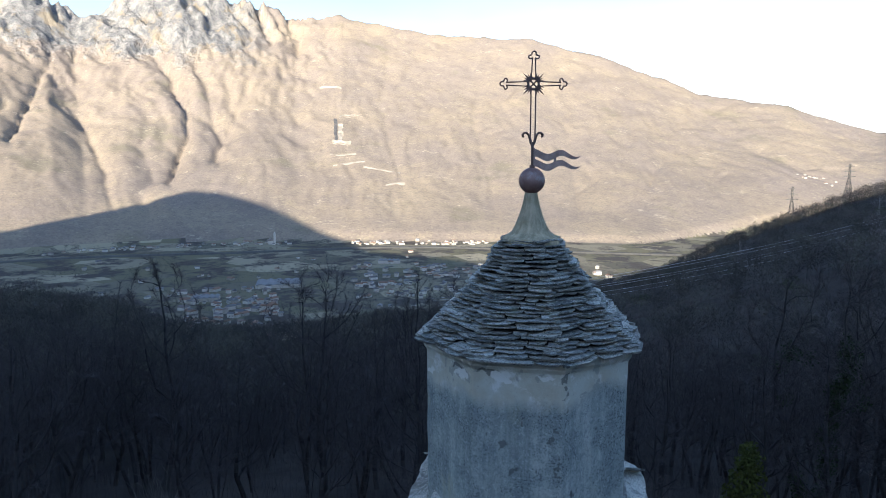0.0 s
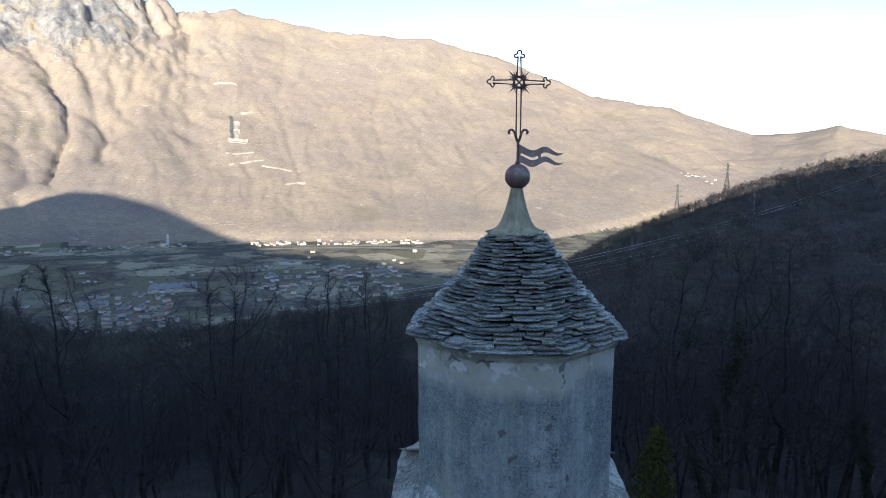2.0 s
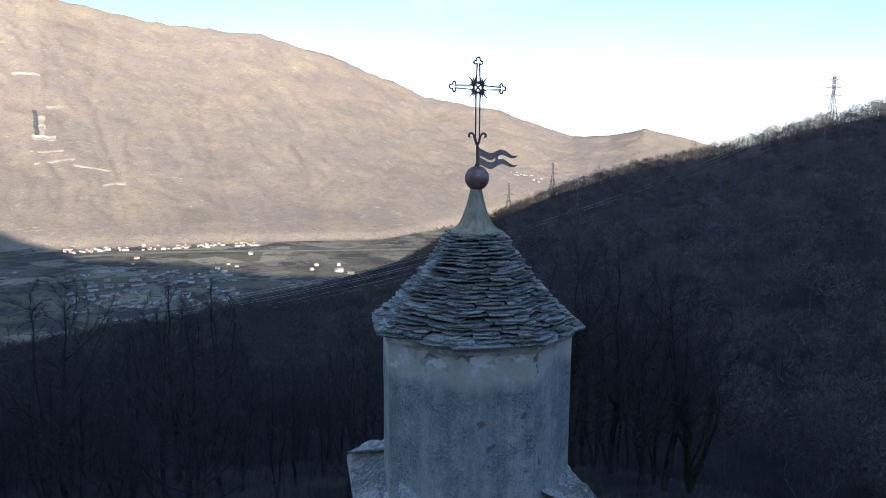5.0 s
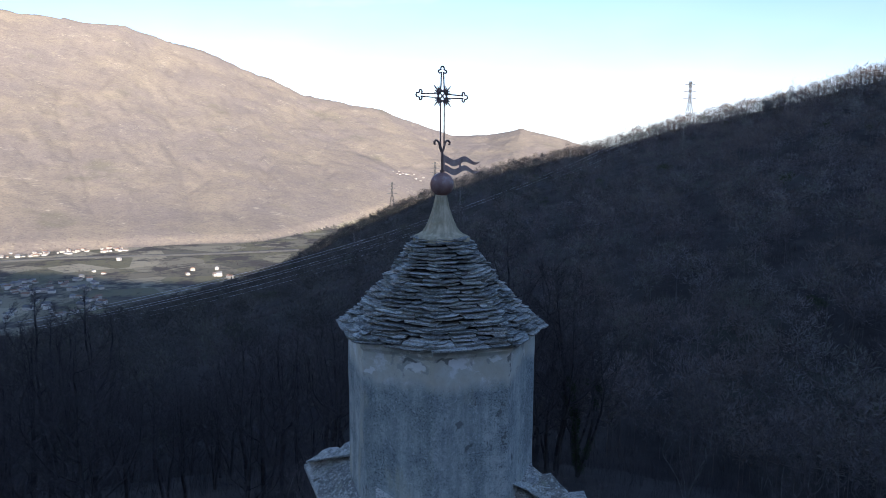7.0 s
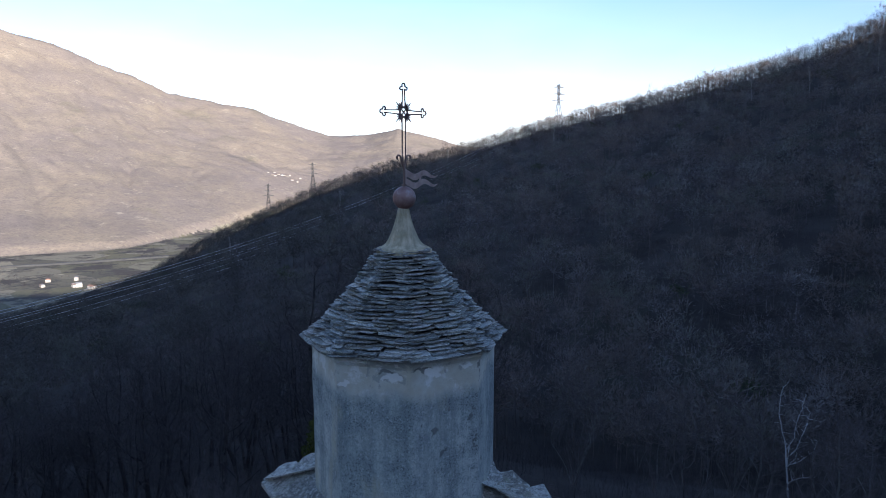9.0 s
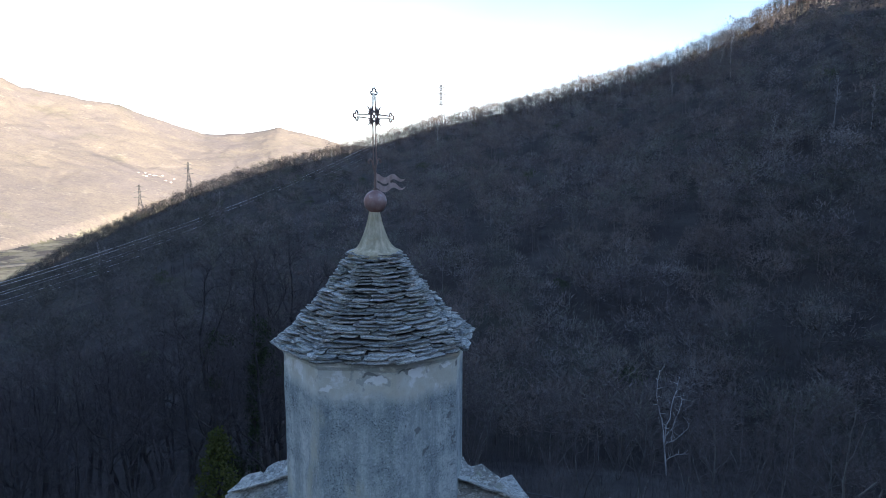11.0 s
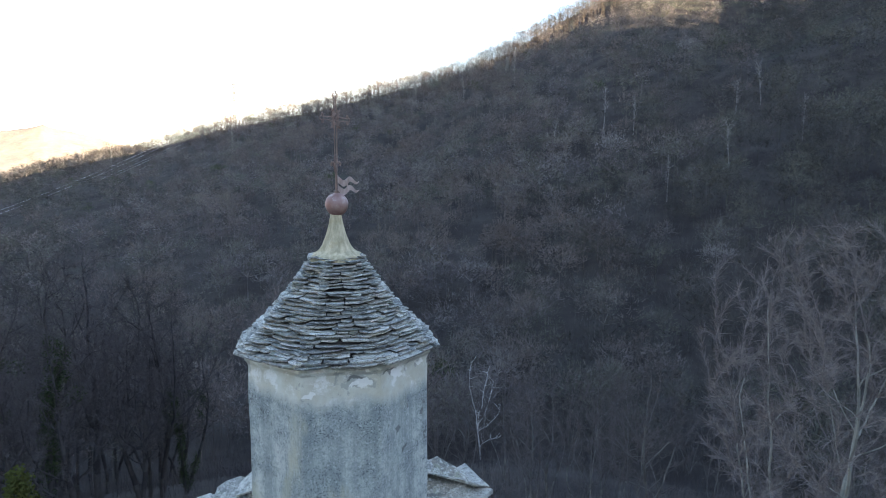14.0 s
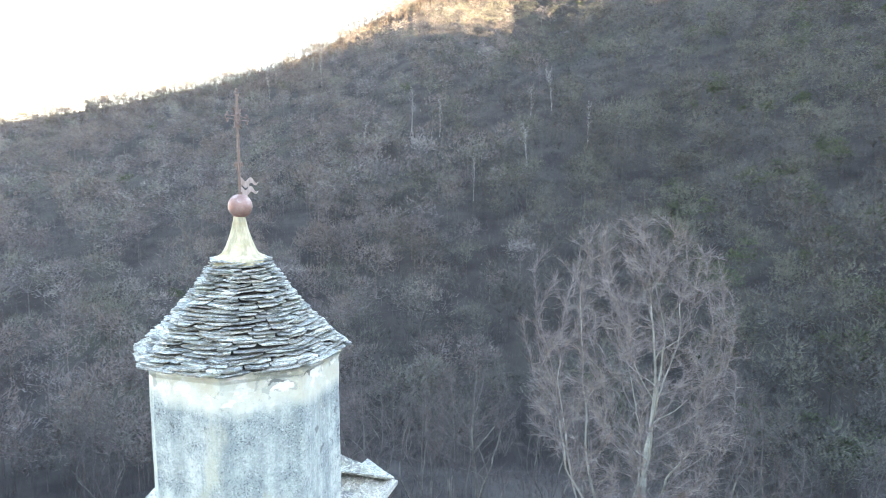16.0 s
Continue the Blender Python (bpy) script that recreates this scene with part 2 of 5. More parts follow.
ROSY_TWIGS = wood_material("rosy_twigs", (0.15, 0.127, 0.12), (0.28, 0.24, 0.225))
# darkened copy of the hill twigs, with the shade of ravine and slope in its colour
SHADED_TWIGS = wood_material("shaded_twigs", (0.072, 0.067, 0.065), (0.145, 0.136, 0.122), (), ((0.0, 0.4, (0.064, 0.062, 0.055)), (0.7, 1.0, (0.15, 0.152, 0.115))))
EVERGREEN = wood_material("evergreen_crowns", (0.06, 0.072, 0.045), (0.115, 0.125, 0.08))
LEAF = wood_material("evergreen_leaf", (0.022, 0.034, 0.016), (0.05, 0.066, 0.03))
YELLOW_LEAF = wood_material("yellow_green_leaf", (0.05, 0.06, 0.018), (0.10, 0.105, 0.03))
BIRCH = wood_material("birch_bark", (0.22, 0.205, 0.19), (0.38, 0.36, 0.34))


def ground_material(name, kind):
    m = Nodes(name, 0.97)
    if kind == "litter":
        tone = m.mix(m.ramp(m.noise(0.08, 6), 0.35, 0.65), (0.040, 0.035, 0.033), (0.078, 0.068, 0.061))
        tone = m.mix(m.ramp(m.noise(0.02, 4), 0.55, 0.7, 0, 0.7), tone, (0.055, 0.06, 0.042))
        m.bump(m.noise(0.6, 6), 0.6, 0.6)
    elif kind == "valley":
        v = m.add("ShaderNodeTexVoronoi")
        v.inputs["Scale"].default_value = 0.009
        m.join(m.coord, v.inputs["Vector"])
        s = m.add("ShaderNodeSeparateColor")
        m.join(v.outputs["Color"], s.inputs[0])
        tone = m.mix(s.outputs[0], (0.14, 0.13, 0.10), (0.42, 0.37, 0.26))
        tone = m.mix(m.ramp(s.outputs[1], 0.5, 0.7), tone, (0.19, 0.175, 0.115))
        tone = m.mix(m.ramp(m.noise(0.012, 7, 0.7), 0.49, 0.58), tone, (0.10, 0.09, 0.08))
        m.bump(m.noise(0.08, 6), 0.8, 4.0)
    else:
        woods = m.mix(m.ramp(m.noise(0.004, 8, 0.65), 0.38, 0.62), (0.335, 0.275, 0.205), (0.255, 0.213, 0.18))
        woods = m.mix(m.ramp(m.noise(0.0022, 4, 0.6), 0.45, 0.62, 0, 0.6), woods, (0.275, 0.232, 0.205))
        woods = m.mix(m.ramp(m.noise(0.014, 7, 0.8), 0.54, 0.66, 0, 0.6), woods, (0.38, 0.318, 0.225))
        woods = m.mix(m.ramp(m.noise(0.0035, 5, 0.6), 0.60, 0.68, 0, 0.5), woods, (0.17, 0.16, 0.11))
        woods = m.mix(m.ramp(m.noise(0.035, 6, 0.8), 0.50, 0.64, 0, 0.5), woods, (0.185, 0.158, 0.14))
        woods = m.mix(m.ramp(m.noise(0.13, 4, 0.75), 0.48, 0.62, 0, 0.40), woods, (0.16, 0.138, 0.122))
        woods = m.mix(m.ramp(m.noise(0.09, 4, 0.7), 0.58, 0.68, 0, 0.40), woods, (0.43, 0.365, 0.27))
        scree = m.math("MULTIPLY", m.ramp(m.noise(0.012, 5, 0.7), 0.56, 0.64), m.ramp(m.noise(0.05, 4, 0.7, stretch=(1, 1, 4)), 0.52, 0.62))
        woods = m.mix(m.math("MULTIPLY", scree, 0.7), woods, (0.50, 0.43, 0.325))
        rock = m.mix(m.ramp(m.noise(0.022, 8, 0.75, stretch=(1, 1, 0.35)), 0.40, 0.62), (0.17, 0.175, 0.185), (0.41, 0.39, 0.36))
        rock = m.mix(m.ramp(m.noise(0.01, 6, 0.7, stretch=(1, 1, 0.6)), 0.52, 0.62, 0, 0.75), rock, (0.38, 0.31, 0.215))
        g = m.add("ShaderNodeNewGeometry")
        s = m.add("ShaderNodeSeparateXYZ")
        m.join(g.outputs["Normal"], s.inputs[0])
        steep = m.math("ADD", s.outputs[2], m.math("MULTIPLY", m.math("SUBTRACT", m.noise(0.006, 6, 0.7), 0.5), 0.6))
        tone = m.mix(m.ramp(steep, 0.36, 0.50), rock, woods)
        far_left = m.math("ADD", m.axis(0), m.math("MULTIPLY", m.axis(1), 0.98))
        high = m.math("ADD", m.axis(2), m.math("MULTIPLY", m.math("SUBTRACT", m.noise(0.006, 6, 0.7), 0.5), 600))
        bare = m.math("MULTIPLY", m.ramp(far_left, 0, -350), m.ramp(high, 500, 600))
        tone = m.mix(bare, tone, rock)
        rough_rock = m.math("MULTIPLY", m.noise(0.03, 8, 0.75, stretch=(1, 1, 0.4)), m.math("ADD", 0.15, m.math("MULTIPLY", bare, 2.2)))
        m.bump(m.math("ADD", rough_rock, m.math("MULTIPLY", m.noise(0.09, 5, 0.75), 0.22)), 1.0, 10.0)
    return m.done(tone)


LITTER = ground_material("leaf_litter", "litter")
VALLEY = ground_material("valley_fields", "valley")
MOUNTAIN = ground_material("wooded_mountain", "mountain")


# ---- mesh helpers ----
def mesh_of(name, verts, faces, mats, smooth=False):
    me = bpy.data.meshes.new(name)
    me.from_pydata([tuple(v) for v in verts], [], [tuple(f) for f in faces])
    for m in mats if isinstance(mats, (list, tuple)) else [mats]:
        me.materials.append(m)
    if smooth:
        me.shade_smooth()
    me.update()
    return me


def big_mesh(name, verts, tris, mats, smooth=False):
    """A mesh of triangles from arrays."""
    verts, tris = np.asarray(verts, np.float32), np.asarray(tris, np.int32)
    me = bpy.data.meshes.new(name)
    me.vertices.add(len(verts))
    me.vertices.foreach_set("co", verts.ravel())
    me.loops.add(tris.size)
    me.loops.foreach_set("vertex_index", tris.ravel())
    me.polygons.add(len(tris))
    me.polygons.foreach_set("loop_start", np.arange(0, tris.size, 3, dtype=np.int32))
    for m in mats if isinstance(mats, (list, tuple)) else [mats]:
        me.materials.append(m)
    me.update(calc_edges=True)
    me.validate()
    if smooth:
        me.shade_smooth()
    return me


def part(name, mesh, parent, label="", m=None):
    ob = new(name, mesh)
    ob.parent = parent
    if m is not None:
        ob.matrix_basis = m
    if label:
        ob["label"] = label
    return ob


def shape(name, vf, mat, parent, label="", smooth=False, m=None):
    return part(name, mesh_of(name, vf[0], vf[1], mat, smooth), parent, label, m)


def joined(*pieces):
    V, F = [], []
    for v, f in pieces:
        o = len(V)
        V += [tuple(p) for p in v]
        F += [tuple(i + o for i in q) for q in f]
    return V, F


def moved(vf, m):
    return [tuple(m @ Vector(v)) for v in vf[0]], vf[1]


def box(sx, sy, sz, z0=0.0):
    x, y = sx / 2, sy / 2
    V = [(-x, -y, z0), (x, -y, z0), (x, y, z0), (-x, y, z0), (-x, -y, z0 + sz), (x, -y, z0 + sz), (x, y, z0 + sz), (-x, y, z0 + sz)]
    return V, [(3, 2, 1, 0), (4, 5, 6, 7), (0, 1, 5, 4), (1, 2, 6, 5), (2, 3, 7, 6), (3, 0, 4, 7)]


def lathe(profile, n=32, wobble=0.0, seed=0):
    V, F = [], []
    for r, z in profile:
        for k in range(n):
            a = 2 * math.pi * k / n
            q = r * (1 + wobble * noise.noise((3 * math.cos(a) + seed, 3 * math.sin(a), z * 4)))
            V.append((q * math.cos(a), q * math.sin(a), z))
    for i in range(len(profile) - 1):
        for k in range(n):
            F.append((i * n + k, i * n + (k + 1) % n, (i + 1) * n + (k + 1) % n, (i + 1) * n + k))
    F.append(tuple(range(n - 1, -1, -1)))
    F.append(tuple((len(profile) - 1) * n + k for k in range(n)))
    return V, F


def tube(points, radius, n=6, closed=False):
    """A tube along points; radius may be one number or one for each point."""
    P = [Vector(p) for p in points]
    R = radius if isinstance(radius, (list, tuple)) else [radius] * len(P)
    V, F, side = [], [], None
    for i, p in enumerate(P):
        a = P[(i - 1) % len(P)] if closed or i else P[0]
        b = P[(i + 1) % len(P)] if closed or i < len(P) - 1 else P[-1]
        t = (b - a).normalized()
        if side is None:
            side = t.orthogonal().normalized()
        side = (side - t * side.dot(t)).normalized()
        up = t.cross(side)
        for k in range(n):
            c = 2 * math.pi * k / n
            V.append(p + (side * math.cos(c) + up * math.sin(c)) * R[i])
    m = len(P)
    for i in range(m if closed else m - 1):
        j = (i + 1) % m
        for k in range(n):
            F.append((i * n + k, i * n + (k + 1) % n, j * n + (k + 1) % n, j * n + k))
    if not closed:
        F += [tuple(range(n - 1, -1, -1)), tuple((m - 1) * n + k for k in range(n))]
    return V, F


def plate(outline, thickness):
    """A flat plate in the xz plane from an outline of (x, z)."""
    n, h = len(outline), thickness / 2
    V = [(x, -h, z) for x, z in outline] + [(x, h, z) for x, z in outline]
    F = [tuple(range(n)), tuple(range(2 * n - 1, n - 1, -1))]
    F += [(i, i + n, (i + 1) % n + n, (i + 1) % n) for i in range(n)]
    return V, F


# ---- the land: one sheet from the foot of the tower to the mountains ----
BALL = 20.0


def table(az, xs, ys):
    return np.interp(az, xs, ys)


def smooth01(t):
    t = np.clip(t, 0, 1)
    return t * t * (3 - 2 * t)


def wave_noise(x, y, seed, octaves=5, gain=0.5):
    """Smooth value noise over the plane, about -1 to 1."""
    total, amp, norm = np.zeros_like(x), 1.0, 0.0
    rng = np.random.RandomState(seed)
    for o in range(octaves):
        g = rng.uniform(-1, 1, (64, 64))
        xi, yi = np.floor(x).astype(int), np.floor(y).astype(int)
        fx, fy = smooth01(x - xi), smooth01(y - yi)
        a, b = g[xi % 64, yi % 64], g[(xi + 1) % 64, yi % 64]
        c, d = g[xi % 64, (yi + 1) % 64], g[(xi + 1) % 64, (yi + 1) % 64]
        total += amp * ((a * (1 - fx) + b * fx) * (1 - fy) + (c * (1 - fx) + d * fx) * fy)
        norm += amp
        amp *= gain
        x, y = x * 2.03 + 11.7, y * 2.03 + 5.3
    return total / norm * 1.6


HILL_AZ = [-75, -64, -59, -54, -47, -40, -30, -20, -14, -8.7, -1, 5.4, 12.5, 18.5, 25.5, 32, 36, 42, 46, 50, 55, 60, 64, 70, 90]
HILL_D = [420, 420, 430, 450, 480, 520, 650, 850, 900, 900, 850, 800, 750, 680, 620, 580, 560, 560, 585, 600, 640, 660, 620, 540, 400]
HILL_EL = [-9.0, -9.6, -10.6, -13.4, -14.0, -13.6, -12.6, -10.8, -9.2, -6.2, -2.7, -0.5, 1.1, 3.0, 4.6, 6.3, 7.3, 9.2, 11.4, 13.2, 14.6, 16.2, 16.0, 14.6, 13.6]
SKY_AZ = [-75, -61, -59, -56, -52, -46.5, -43.3, -39.7, -36, -32.5, -28.4, -24.8, -18, -11.2, -5, 0.7, 3.7, 6.4, 11.7, 20, 90]
SKY_EL = [11.5, 10.9, 9.6, 11.0, 12.2, 11.6, 10.1, 11.0, 10.2, 9.7, 9.4, 9.3, 7.5, 4.75, 3.6, 1.55, 1.6, 2.2, 0.8, 0.0, 0.0]
FOOT_AZ = [-75, -50, -33, -15, -8, 0, 6, 90]
FOOT_EL = [-6.5, -6.7, -7.25, -7.2, -5.5, -3.4, -2.6, -2.5]
FOOT_D = [2100, 2080, 1960, 2000, 2400, 3100, 3400, 3400]
FLOOR = -250.0


# ravines of the crag: directions down the slope (fraction of the climb, azimuth), depth in metres
RAVINES = [((0.62, -60.0), (0.563, -59.1), (0.356, -58.0), (0.118, -57.1), 90), ((0.895, -54.4), (0.544, -51.7), (0.43, -51.7), (0.221, -53.1), 170),
           ((0.75, -51.0), (0.63, -50.0), (0.41, -49.4), (0.30, -49.6), 75), ((0.95, -59.2), (0.87, -60.1), (0.56, -62.2), (0.40, -63.5), 140),
           ((0.92, -44.5), (0.7, -46.6), (0.5, -48.2), (0.30, -50.0), 60), ((0.95, -35.5), (0.6, -36.5), (0.35, -35.5), (0.1, -34.5), 30),
           ((0.95, -27.5), (0.6, -29.0), (0.35, -28.0), (0.1, -27.0), 34), ((0.95, -19.0), (0.6, -21.5), (0.35, -21.0), (0.1, -20.0), 36), ((0.9, -11.5), (0.6, -13.0), (0.3, -14.5), (0.1, -15.0), 30)]


def ravines(az, t, wander):
    """How far the ravines cut into the mountain at a direction and a fraction of the climb."""
    cut = np.zeros_like(az)
    for a, b, c, e, depth in RAVINES:
        pts = sorted((a, b, c, e))
        line = np.interp(t, [p[0] for p in pts], [p[1] for p in pts]) + wander
        fade = smooth01((t - pts[0][0] + 0.08) / 0.12) * smooth01((pts[-1][0] + 0.15 - t) / 0.25)
        off = np.abs(az - line)
        cut += 0.50 * depth * fade * (0.30 * np.exp(-off / 0.15) + 0.70 * np.exp(-off / 1.9))
    return cut


def hill_top(az):
    d = table(az, HILL_AZ, HILL_D)
    return d, d * np.tan(np.radians(table(az, HILL_AZ, HILL_EL))) - 11 + 4 * smooth01((az - 34) / 10)


def land(x, y):
    """Height of the ground over the plan, from the foot of the tower outward."""
    az, d = np.degrees(np.arctan2(x, y)), np.hypot(x, y)
    # the wooded slope and hill round the church
    hd, hz = hill_top(az)
    near = -20.0 - 30.0 * np.clip((d - 6) / 100, 0, 1) ** 1.1
    t = np.clip((d - 106) / (hd - 106), 0, 1)
    rise = -50 + (hz + 50) * t ** 1.08 - 30 * np.exp(-((az - 61) / 4.5) ** 2) * smooth01((d - 330) / 130)
    z = np.where(d < 106, near, rise)
    z = np.where(d > hd, np.maximum(hz - 0.55 * (d - hd), FLOOR), z)
    z += np.clip(d / 120, 0, 1) * np.clip((hd - 30 - d) / 200, 0, 1) * 5 * wave_noise(x / 60, y / 60, 3, 4)
    # the far mountains
    fd, fe = table(az, FOOT_AZ, FOOT_D), table(az, FOOT_AZ, FOOT_EL)
    rd = table(az, [-75, -30, 0, 90], [4250, 4350, 4600, 4600])
    se_ = table(az, SKY_AZ, SKY_EL)
    crag = smooth01((-38 - az) / 8)
    t = np.clip((d - fd) / (rd - fd), 0, 1)
    lat = np.radians(az) * 3000 + 0.08 * (d - 2000) + 130 * wave_noise(x / 600, y / 600, 8, 4)
    big = np.abs(wave_noise(lat / 520, d / 2300, 5, 3, 0.4))
    small = np.abs(wave_noise(lat / 150 + 7, d / 700, 15, 4, 0.5))
    fine = wave_noise(x / 75, y / 75, 6, 5, 0.65)
    el = fe + (se_ - fe) * t ** 0.85
    body = np.clip(t * (1.02 - t) * 4.0, 0, 1)
    cut_ = -ravines(az, t, 0.28 * wave_noise(x / 150, y / 150, 41, 5, 0.65)) - (20 + 10 * crag) * np.clip(1 - 1.9 * big, 0, 1) ** 1.3 - (8 - 2 * crag) * np.clip(1 - 1.8 * small, 0, 1) ** 1.2 - (4 + 22 * t ** 3 * crag) * np.abs(wave_noise(lat / 52 + 3, d / 330, 33, 3, 0.6)) + (2.5 + 14 * crag * t ** 3) * fine
    spire = np.abs(wave_noise(lat / 110, d / 520, 21, 5, 0.62))
    zm = d * np.tan(np.radians(el)) + body * cut_ + 24 * body + t ** 4 * crag * (60 - 150 * spire) + t * 3 * wave_noise(x / 60, y / 60, 9, 3, 0.6) + (1 - crag) * t ** 5 * 9 * wave_noise(x / 150, y / 150, 51, 5, 0.6)
    zm = np.where(d > rd, rd * np.tan(np.radians(se_)) - 0.4 * (d - rd) + crag * (60 - 150 * spire) + 7 * wave_noise(x / 60, y / 60, 9, 3, 0.6) + (1 - crag) * 9 * wave_noise(x / 150, y / 150, 51, 5, 0.6), zm)
    zm = zm - 14 * (1 - smooth01((d - fd) / 90))
    mount = np.where(d > fd, zm, -9999.0)
    z = np.maximum(z, np.where(d > fd, mount, FLOOR))
    return z


def shade_ridge(x, y):
    """An unseen ridge added at the camera's back, its profile shaped to lay shadow over the church and the valley."""
    sx, sy = math.sin(sa), math.cos(sa)
    u, s = x * sx + y * sy, -x * sy + y * sx
    top = np.interp(s, [-2800, -1800, -1600, -1541, -1452, -1420, -1352, -1306, -1233, -1054, -940, -788, -662, -553, -286, -129, 0, 94, 176, 300, 400, 440, 480, 526, 600, 900, 2400],
                    [220, 250, 290, 318, 350, 425, 462, 512, 532, 494, 453, 390, 346, 308, 284, 249, 233, 241, 273, 332, 308, 278, 254, 251, 262, 298, 300])
    return FLOOR + (top - FLOOR) * np.exp(-((u - 700) / 300) ** 2)


def height(x, y):
    x, y = np.asarray(x, float), np.asarray(y, float)
    az = np.degrees(np.arctan2(x, y))
    d = np.hypot(x, y)
    w = smooth01((az + 100) / 25) * smooth01((125 - az) / 30)
    z = land(x, y) * w + (1 - w) * (-20.0 + np.maximum(0, d - 30) * 0.02)
    return np.maximum(z, np.where(d > 150, shade_ridge(x, y), -9999.0)) + BALL


def make_ground():
    az = np.concatenate([np.arange(-74, 94, 0.2), np.arange(94, 286, 2.0)])
    hd = table(np.where(az > 180, az - 360, az), HILL_AZ, HILL_D)[:, None]
    inner = 12 * (hd / 12) ** np.linspace(0, 1, 74)[None]
    behind = hd + (1900 - hd) * np.linspace(0, 1, 30)[None, 1:] ** 1.6
    flat = np.concatenate([np.linspace(1915, 4400, 150), np.linspace(4440, 4950, 14)])
    D = np.concatenate([np.tile([2.0, 5.0, 8.0], (len(az), 1)), inner, behind, np.tile(flat, (len(az), 1))], 1)
    A = np.radians(az)[:, None] + 0 * D
    X, Y = D * np.sin(A), D * np.cos(A)
    Z = height(X, Y)
    na, nd = X.shape
    V = np.stack([X, Y, Z], -1).reshape(-1, 3)
    i = np.arange(na)[:, None] * nd + np.arange(nd - 1)[None]
    j = (np.arange(na)[:, None] + 1) % na * nd + np.arange(nd - 1)[None]
    a, b, c, e = i.ravel(), j.ravel(), (j + 1).ravel(), (i + 1).ravel()
    T = np.concatenate([np.stack([a, e, c], 1), np.stack([a, c, b], 1)])
    me = big_mesh("ground", V, T, [LITTER, VALLEY, MOUNTAIN])
    mid = np.tile((V[a] + V[b] + V[c] + V[e]) / 4, (2, 1))
    md, maz = np.hypot(mid[:, 0], mid[:, 1]), np.degrees(np.arctan2(mid[:, 0], mid[:, 1]))
    hd = table(maz, HILL_AZ, HILL_D)
    fd = table(maz, FOOT_AZ, FOOT_D)
    idx = np.where(md < hd + 120, 0, np.where(md < fd + 25, 1, 2))
    idx = np.where((maz > 100) | (maz < -80), 0, idx)
    me.polygons.foreach_set("material_index", idx.astype(np.int32))
    me.shade_smooth()
    return tagged(new("ground", me), "wooded slopes, valley fields and sunlit winter mountains", "ground", kind="structure")


make_ground()

# ---- the bell tower ----
CORNER = -93.5          # direction of one corner of the octagon
SQUARE = -113.5         # direction of one corner of the lower stage


def octagon(phi, rc):
    q = (phi - CORNER) % 45 - 22.5
    return rc * math.cos(radians(22.5)) / math.cos(radians(q))


ROOF = [(1.34, -1.73), (1.19, -1.61), (0.79, -1.21), (0.57, -0.93), (0.36, -0.63)]


def roof_radius(z):
    return float(np.interp(z, [p[1] for p in ROOF], [p[0] for p in ROOF]))


def slab_mesh(k):
    """One rough stone slab, a unit wide and deep, outer edge at y = 0, lying towards -y."""
    rng = random.Random(100 + k)
    n = 14
    ring = []
    for i in range(n):
        a = 2 * math.pi * (i + rng.uniform(-0.3, 0.3)) / n + 0.3
        c, s = math.cos(a), math.sin(a)
        q = 1 / max(abs(c), abs(s)) ** 0.98
        ring.append((0.5 * c * q * rng.uniform(0.93, 1.04), 0.5 * s * q * rng.uniform(0.90, 1.05) - 0.46))
    V = []
    for lift, grow in ((-0.5, 0.91), (0.5, 0.97)):
        for x, y in ring:
            V.append((x * grow * rng.uniform(0.95, 1.05), -0.46 + (y + 0.46) * grow * rng.uniform(0.95, 1.03), lift + rng.uniform(-0.14, 0.14)))
    F = [tuple(range(n - 1, -1, -1)), tuple(range(n, 2 * n))]
    F += [(i, (i + 1) % n, n + (i + 1) % n, n + i) for i in range(n)]
    return mesh_of("stone_slab", V, F, STONE)


SLABS = [slab_mesh(k) for k in range(20)]


def lay_slab(rng, phi, r, z, w, depth, thick, tilt, normal):
    """Pose and scale of one slab whose outer edge lies at (r, phi)."""
    m = Matrix.Translation((r * math.cos(radians(phi)), r * math.sin(radians(phi)), z + BALL))
    m = m @ Matrix.Rotation(radians(normal - 90 + rng.uniform(-4, 4)), 4, "Z") @ Matrix.Rotation(radians(-tilt + rng.uniform(-4, 4)), 4, "X")
    m = m @ Matrix.Rotation(radians(rng.uniform(-4, 4)), 4, "Y")
    return m @ Matrix.Diagonal((w, depth, thick, 1))


